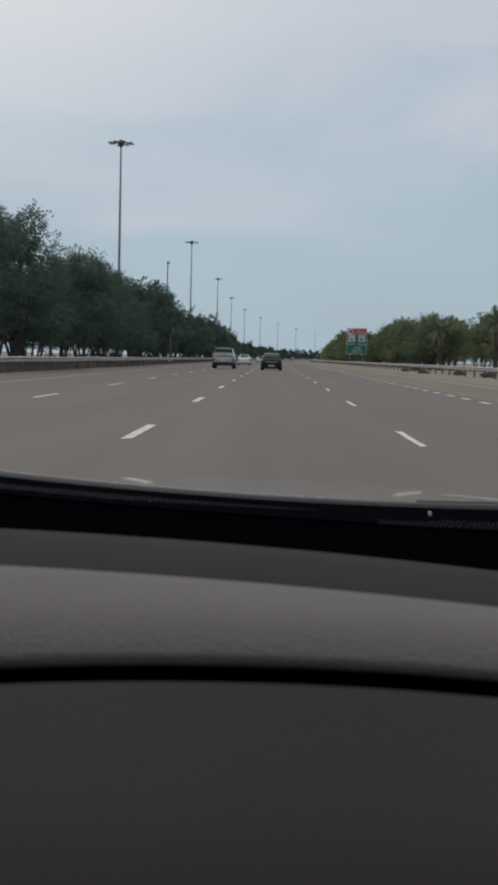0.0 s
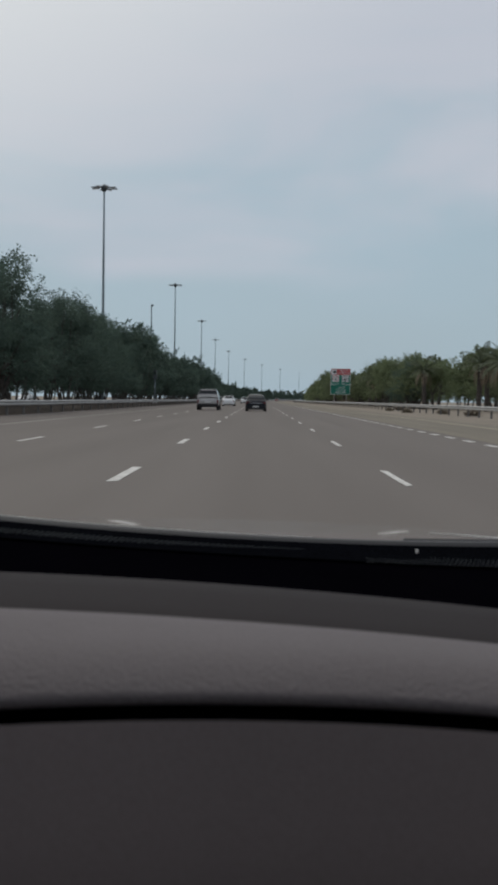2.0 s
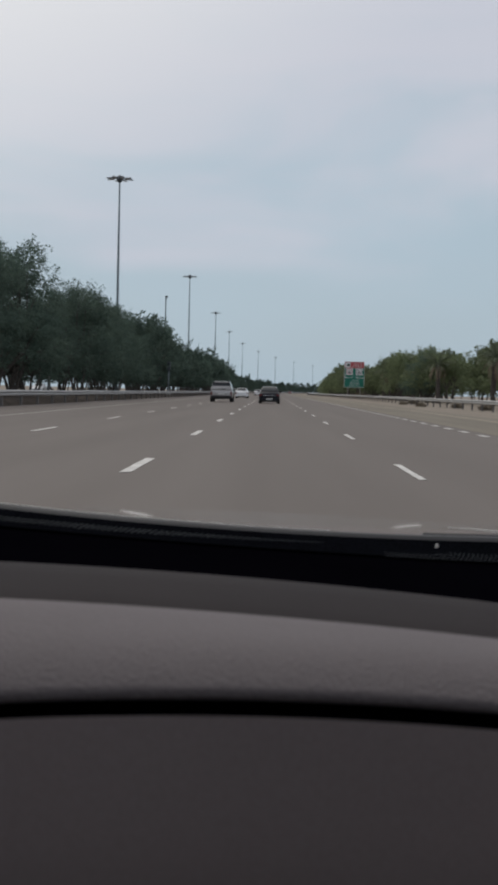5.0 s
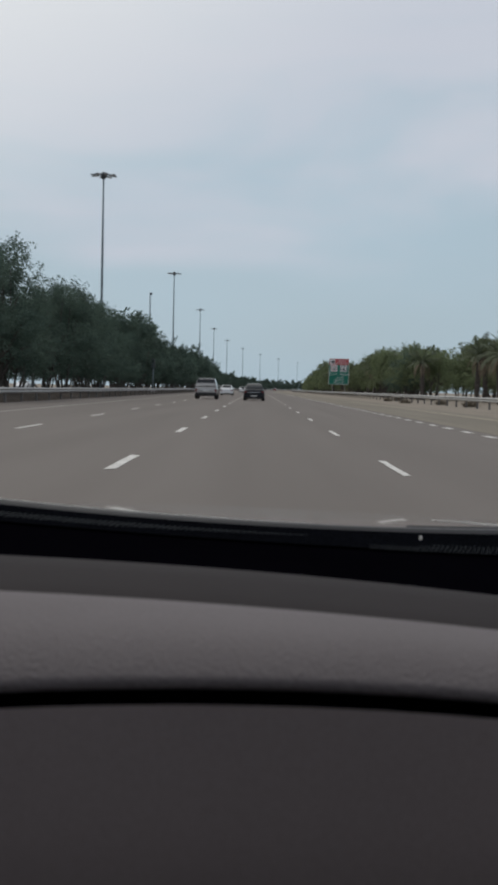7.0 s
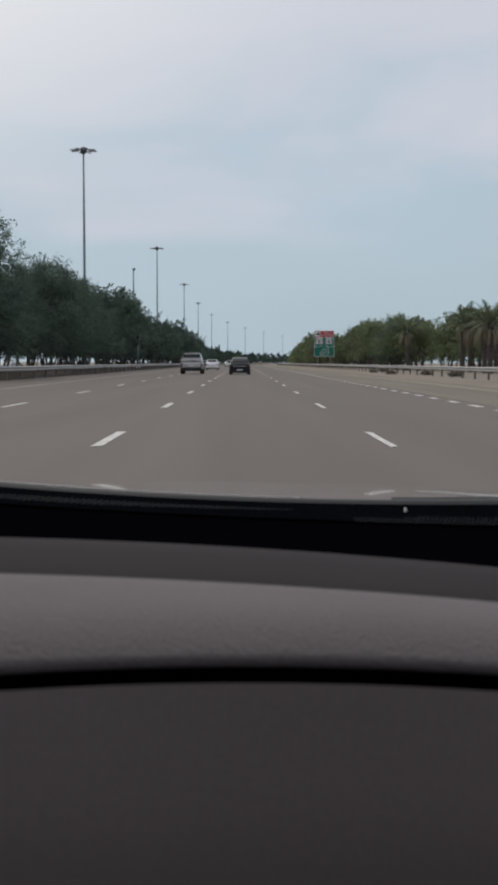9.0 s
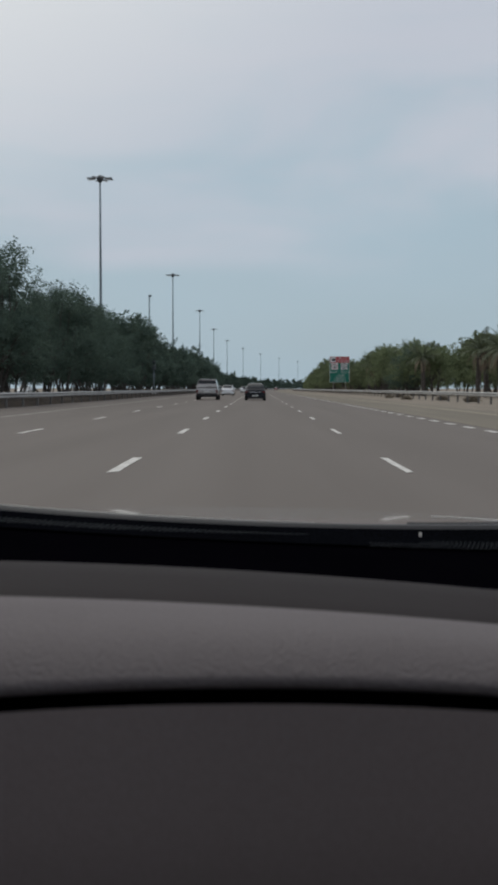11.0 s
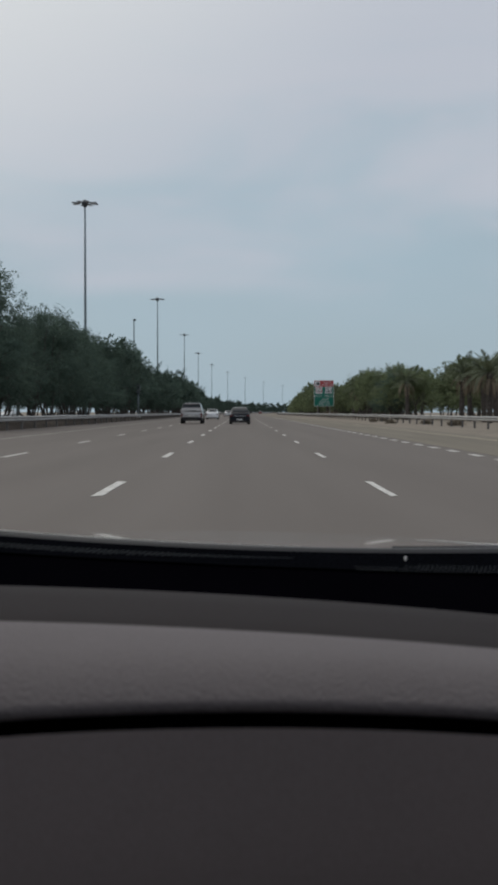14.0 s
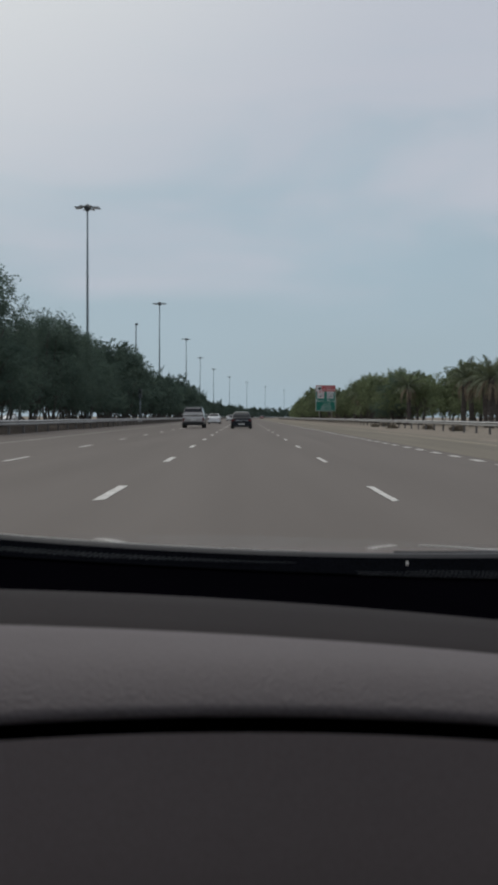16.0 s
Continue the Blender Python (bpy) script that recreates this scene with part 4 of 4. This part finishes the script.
dash = under(new("dashboard"), own)
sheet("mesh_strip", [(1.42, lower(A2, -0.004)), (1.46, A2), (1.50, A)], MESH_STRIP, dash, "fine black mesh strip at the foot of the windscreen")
sheet("cowl", [(1.495, lower(A, -0.002)), (1.50, lower(A, 0.0035)), (1.512, lower(A, 0.004)), (1.53, lower(A, -0.03))], TRIM_BLACK, dash, "black windscreen seal")
sheet("vent_trough", [(1.20, lower(B, -0.006)), (1.26, lower(blend(B, A2, 0.25), -0.012)), (1.36, lower(blend(B, A2, 0.6), -0.012)), (1.43, lower(A2, -0.006))], DASH_BLACK_SHADE, dash, "deep black trough under the windscreen")
sheet("dash_top", [(0.98, lower(C, -0.012)), (1.00, lower(C, -0.006)), (1.06, blend(C, B, 0.3, -0.002)), (1.13, blend(C, B, 0.65, 0.0)), (1.19, B), (1.205, lower(B, -0.004)), (1.21, lower(B, -0.02))], DASH_TOP, dash, "dark brown vinyl top")
pad = [(1.004, lower(C, -0.02)), (1.002, lower(C, -0.005)), (0.996, C)]
CREST = 0.8380
for i in range(1, 30):
    k = i / 30
    base = blend(C, D, k)
    rise = C[0] + (CREST - C[0]) * (1 - ((0.35 - k) / 0.35) ** 2) if k < 0.35 else CREST - (CREST - D[0]) * ((k - 0.35) / 0.65) ** 3.4
    pad.append((0.996 + (0.81 - 0.996) * k, (rise, base[1], base[2])))
pad += [(0.809, lower(D, -0.0015)), (0.812, lower(D, -0.004)), (0.825, lower(D, -0.005)), (0.85, lower(D, -0.005))]
sheet("pad", pad, DASH_PAD, dash, "grained light grey vinyl pad")
FACE = (0.8005, 0.0023, -0.1855)
# Near-black sheet set behind the pad lip as the shade of the gap.
sheet("seam", [(0.85, lower(D, -0.006)), (0.84, lower(D, -0.02)), (0.825, lower(D, -0.031)), (0.80, lower(FACE, -0.012)), (0.79, lower(FACE, -0.006))], DASH_BLACK_SHADE, dash, "black sheet standing in for shade in the gap")
sheet("front_panel", [(0.787, FACE), (0.782, blend(FACE, F, 0.2)), (0.774, blend(FACE, F, 0.55)), (0.766, blend(FACE, F, 0.85)), (0.76, lower(F, -0.02)), (0.75, lower(F, -0.2)), (0.78, lower(F, -0.35))], DASH_FACE, dash, "charcoal grained vinyl front")



# printed border at the foot of the windscreen: slanted strokes on one side, rows of dots on the other, and above them a
# pale tube for the sky glint on the rim
def on_strip(x, y):
    k = (y - 1.46) / 0.04
    return curve_z(blend(A2, A, k), x) if k > 0 else curve_z(lower(A2, 0.1 * (y - 1.46)), x)


def frit_band():
    verts, faces = [], []
    rnd = random.Random(8)
    x = -0.44
    while x < 0.06:
        long = 0.024 * min(1.0, (0.10 - x) / 0.3) * rnd.uniform(0.9, 1.1)
        a = len(verts)
        for px, py in ((x, 1.468 - long), (x + 0.002, 1.468 - long), (x + 0.011, 1.468), (x + 0.009, 1.468)):
            verts.append((px, py, on_strip(px, py) + 0.0008))
        verts += [(vx, vy, vz - 0.0006) for vx, vy, vz in verts[a:a + 4]]
        faces += [(a, a + 1, a + 2, a + 3), (a, a + 4, a + 5, a + 1), (a + 1, a + 5, a + 6, a + 2), (a + 2, a + 6, a + 7, a + 3), (a + 3, a + 7, a + 4, a)]
        x += 0.0078
    under(mesh_object("frit_band", verts, faces, FRIT, smooth=False), dash, "slanted grey strokes printed on the glass border")


def dot_band():
    verts, faces = [], []
    for row in range(5):
        y = 1.416 + 0.0085 * row
        for i in range(70):
            x = 0.150 + 0.022 * row * (row > 2) + 0.006 * i + 0.003 * (row % 2)
            a = len(verts)
            for k in range(6):
                t = math.pi * k / 3
                verts.append((x + 0.0018 * math.cos(t), y + 0.0026 * math.sin(t), on_strip(x, y) + 0.0008))
            faces.append(tuple(range(a, a + 6)))
    under(mesh_object("dot_band", verts, faces, FRIT), dash, "rows of grey dots printed on the glass border")


frit_band()
dot_band()
# Sky glint on the glass edge is put into this tube's pale colour.
rim_v, rim_f = [], []
rim_x = [-0.60 + 0.02 * i for i in range(35)]
tube(rim_v, rim_f, [(x, 1.513, curve_z(lower(A, 0.0046), x)) for x in rim_x], [0.0006 if x < -0.1 else 0.0006 - 0.0004 * (x + 0.1) / 0.2 for x in rim_x], 6)
under(mesh_object("glass_rim", rim_v, rim_f, PALE_TRIM_AND_GLINT, smooth=True), dash, "thin pale line for the sky glint on the lower windscreen edge")

# wiper, and a small pale block that stands in for a glint on the windscreen
verts, faces = [], []
tube(verts, faces, [(0.213, 1.535, 0.838), (0.34, 1.54, 0.836), (0.55, 1.55, 0.832), (0.78, 1.57, 0.826)], [0.005, 0.007, 0.008, 0.009], 8)
wiper = under(mesh_object("wiper", verts, faces, TRIM_BLACK, smooth=True), own, "black wiper blade")
part("clip", box(0.2128, 0.2158, 1.415, 1.419, 0.8385, 0.8435, 0.0008), PALE_TRIM_AND_GLINT, wiper, "small pale block standing in for a glint")
verts, faces = [], []
tube(verts, faces, [(0.249, 1.545, 0.8500), (0.29, 1.545, 0.8480), (0.334, 1.545, 0.8445), (0.45, 1.55, 0.839), (0.6, 1.56, 0.83)], [0.0005, 0.0009, 0.0012, 0.0014, 0.0014], 8)
under(mesh_object("arm", verts, faces, PALE_TRIM_AND_GLINT, smooth=True), wiper, "pale metal wiper arm")


def make_bonnet():
    verts, faces = [], []
    nx, ny = 41, 25
    for i in range(ny):
        k = i / (ny - 1)
        y = 1.60 + 1.12 * k
        for j in range(nx):
            x = -0.80 + 1.6 * j / (nx - 1)
            z = 0.834 - 0.094 * k - 0.005 * k * k - 0.05 * max(0, k - 0.92) * 8 - 0.03 * (x - 0.05) ** 2
            z += 0.006 * math.exp(-((abs(x - 0.05) - 0.5) / 0.03) ** 2)
            verts.append((x * (1 - 0.08 * k * k), y - 0.12 * k * x * x, z - 0.016 * x))
    top = len(verts)
    verts += [(x, y, z - 0.02) for x, y, z in verts]
    for i in range(ny - 1):
        for j in range(nx - 1):
            a = i * nx + j
            faces.append((a, a + 1, a + nx + 1, a + nx))
            faces.append((top + a, top + a + nx, top + a + nx + 1, top + a + 1))
    under(mesh_object("bonnet", verts, faces, BONNET, smooth=True), own, "grey metallic bonnet")


make_bonnet()
CX = 0.05


def body_side(s):
    """Outer skin of one flank with a bulging waist, closed to a panel 50 mm thick."""
    stations = [(-2.30, 0.74, 0.34, 0.86), (-2.15, 0.84, 0.28, 0.96), (-1.7, 0.90, 0.25, 0.99), (-0.9, 0.91, 0.25, 0.96), (0.3, 0.92, 0.25, 0.92), (1.3, 0.91, 0.25, 0.87),
                (1.6, 0.90, 0.25, 0.80), (2.2, 0.87, 0.25, 0.765), (2.6, 0.80, 0.28, 0.715), (2.82, 0.66, 0.36, 0.64)]
    verts, faces = [], []
    for y, w, lo, hi in stations:
        for k, bulge in ((0.0, -0.05), (0.15, -0.005), (0.5, 0.0), (0.8, -0.012), (1.0, -0.05)):
            verts.append((CX + s * (w + bulge), y, lo + (hi - lo) * k))
        for k in (1.0, 0.0):
            verts.append((CX + s * (w - 0.10), y, lo + (hi - lo) * k))
    for i in range(len(stations) - 1):
        for j in range(7):
            a0, a1 = i * 7 + j, i * 7 + (j + 1) % 7
            faces.append((a0, a1, a1 + 7, a0 + 7))
    faces += [tuple(range(6, -1, -1)), tuple(range(len(verts) - 7, len(verts)))]
    under(mesh_object("flank", verts, faces, BONNET, smooth=False), own, "grey metallic side panel")


for s in (-1, 1):
    body_side(s)
    x = CX + s * 0.88
    xa, xb = min(x, x + s * 0.05), max(x, x + s * 0.05)
    inner = CX + s * 0.80
    part("door_trim", box(min(inner, inner + s * 0.03), max(inner, inner + s * 0.03), -1.3, 1.45, 0.30, 0.88, 0.012), CLOTH, own, "cloth trimmed door lining")
    bm = bmesh.new()
    block(bm, [(xa, 1.42, 0.84), (xb, 1.42, 0.84), (xb, 1.52, 0.84), (xa, 1.52, 0.84),
               (xa - s * 0.16, 0.50, 1.38), (xb - s * 0.16, 0.50, 1.38), (xb - s * 0.16, 0.62, 1.38), (xa - s * 0.16, 0.62, 1.38)], 0.01)
    part("pillar", bm, CLOTH, own)
    bm = bmesh.new()
    block(bm, [(xa, -0.35, 0.90), (xb, -0.35, 0.90), (xb, -0.22, 0.90), (xa, -0.22, 0.90),
               (xa - s * 0.16, -0.33, 1.40), (xb - s * 0.16, -0.33, 1.40), (xb - s * 0.16, -0.23, 1.40), (xa - s * 0.16, -0.23, 1.40)], 0.01)
    part("centre_pillar", bm, CLOTH, own)
    bm = bmesh.new()
    block(bm, [(xa, -1.85, 0.94), (xb, -1.85, 0.94), (xb, -1.35, 0.94), (xa, -1.35, 0.94),
               (xa - s * 0.16, -1.30, 1.38), (xb - s * 0.16, -1.30, 1.38), (xb - s * 0.16, -1.05, 1.38), (xa - s * 0.16, -1.05, 1.38)], 0.01)
    part("rear_pillar", bm, BONNET, own)
    part("head_lamp", box(min(CX + s * 0.45, CX + s * 0.72), max(CX + s * 0.45, CX + s * 0.72), 2.62, 2.80, 0.50, 0.63, 0.03), LAMP_GLASS, own, "clear head lamp")
    part("tail_lamp", box(min(CX + s * 0.45, CX + s * 0.74), max(CX + s * 0.45, CX + s * 0.74), -2.36, -2.2, 0.70, 0.84, 0.02), TAIL_RED, own, "red tail lamp")
    part("door_mirror", box(min(CX + s * 0.95, CX + s * 1.12), max(CX + s * 0.95, CX + s * 1.12), 0.95, 1.06, 0.90, 1.02, 0.03), BONNET, own)
    for wy in (-1.45, 1.72):
        wheel(own, CX + s * 0.80, wy, 0.32, 0.21)
part("front_bumper", box(CX - 0.72, CX + 0.72, 2.60, 2.90, 0.26, 0.62, 0.08), BONNET, own)
part("boot", box(CX - 0.80, CX + 0.80, -2.34, -1.55, 0.30, 0.97, 0.07), BONNET, own, "grey boot lid")
part("rear_shelf", box(CX - 0.78, CX + 0.78, -1.6, -1.25, 0.86, 0.90, 0.01), CLOTH, own)


def make_roof():
    verts, faces = [], []
    nx, ny = 15, 13
    for drop in (0.0, -0.03):
        for i in range(ny):
            k = i / (ny - 1)
            y = -1.32 + 1.90 * k
            for j in range(nx):
                t = -1 + 2 * j / (nx - 1)
                verts.append((CX + t * (0.76 - 0.02 * abs(2 * k - 1)), y, 1.455 - 0.045 * t * t - 0.03 * (2 * k - 1) ** 2 + drop))
    n = nx * ny
    for i in range(ny - 1):
        for j in range(nx - 1):
            a = i * nx + j
            faces += [(a, a + 1, a + nx + 1, a + nx), (n + a, n + a + nx, n + a + nx + 1, n + a + 1)]
    edge = [j for j in range(nx)] + [i * nx + nx - 1 for i in range(1, ny)] + [(ny - 1) * nx + j for j in range(nx - 2, -1, -1)] + [i * nx for i in range(ny - 2, 0, -1)]
    for p, q in zip(edge, edge[1:] + edge[:1]):
        faces.append((q, p, n + p, n + q))
    under(mesh_object("roof", verts, faces, BONNET, smooth=True), own, "grey roof")


make_roof()
part("headliner", box(CX - 0.72, CX + 0.72, -1.28, 0.54, 1.372, 1.378), CLOTH, own, "pale cloth headliner")
part("floor", box(CX - 0.80, CX + 0.80, -1.55, 1.55, 0.22, 0.27, 0.01), TRIM_BLACK, own)
part("bulkhead", box(CX - 0.80, CX + 0.80, 1.55, 1.6, 0.25, 0.76), TRIM_BLACK, own)
under(mesh_object("rear_window", [(CX - 0.74, -1.84, 0.97), (CX + 0.74, -1.84, 0.97), (CX + 0.66, -1.29, 1.40), (CX - 0.66, -1.29, 1.40),
                                  (CX - 0.74, -1.85, 0.965), (CX + 0.74, -1.85, 0.965), (CX + 0.66, -1.30, 1.395), (CX - 0.66, -1.30, 1.395)],
                  [(0, 1, 2, 3), (7, 6, 5, 4), (0, 4, 5, 1), (1, 5, 6, 2), (2, 6, 7, 3), (3, 7, 4, 0)], CAR_GLASS), own, "dark rear window")
glass = under(mesh_object("windscreen", [(-0.78, 1.515, 0.856), (0.88, 1.515, 0.846), (0.78, 0.55, 1.40), (-0.68, 0.55, 1.40)], [(0, 1, 2, 3)], WINDSCREEN), own, "clear windscreen")
glass.visible_shadow = False


# ======== lane markings ========
def ragged_dash(name, w, length, seed):
    """A painted dash whose edges are chipped and whose ends have worn."""
    rnd = random.Random(seed)
    n = 16
    left = [(-w / 2 + rnd.uniform(-0.004, 0.016), -length / 2 + length * i / n) for i in range(n + 1)]
    right = [(w / 2 - rnd.uniform(-0.004, 0.016), -length / 2 + length * i / n) for i in range(n + 1)]
    for row in (left, right):
        row[0], row[-1] = (row[0][0], row[0][1] + rnd.uniform(0, 0.12)), (row[-1][0], row[-1][1] - rnd.uniform(0, 0.12))
    verts = [(x, y, 0.004) for x, y in left + right] + [(x, y, 0.0) for x, y in left + right]
    m, faces = n + 1, []
    for i in range(n):
        faces += [(i, m + i, m + i + 1, i + 1), (2 * m + i, i, i + 1, 2 * m + i + 1), (m + i, 3 * m + i, 3 * m + i + 1, m + i + 1)]
    faces += [(0, 2 * m, 3 * m, m), (n, m + n, 3 * m + n, 2 * m + n)]
    me = bpy.data.meshes.new(name)
    me.from_pydata(verts, [], faces)
    me.materials.append(PAINT)
    return me


def dash_line(x, y0, y1, cycle, length, w, name="lane_dash"):
    kit = [ragged_dash(name, w, length, 60 + k) for k in range(4)]
    y, k = y0, 0
    while y < y1:
        o = under(new(name, kit[k % 4]), road, "white painted dash" if k == 0 else "")
        o.matrix_basis = pose(x + bend(y), y, 0.004)
        y, k = y + cycle, k + 1


for lx, lw in ((-5.36, 0.13), (-1.69, 0.15), (1.96, 0.11)):
    dash_line(lx - 0.10, 25.9 - 2 * 11.3, 430, 11.3, 2.9, lw)
dash_line(5.58, 9.0, 190, 2.8, 1.3, 0.20, "exit_lane_dash")


def edge_line(name, x, y0, y1, w, mat=WORN_PAINT, label="solid white edge line"):
    o = strip(name, x - w / 2, x + w / 2, y0, y1, 0.007, mat, step=10)
    under(o, road, label)


edge_line("edge_line", -9.15, -40, 1200, 0.16)
edge_line("edge_line", 9.25, -40, 1200, 0.16, YELLOW_PAINT, "faded yellow edge line")
edge_line("exit_lane_line", 5.58, 190, 1200, 0.2)
for lx in (-5.36, -1.69, 1.96):
    edge_line("far_lane_line", lx, 432, 1200, 0.05)
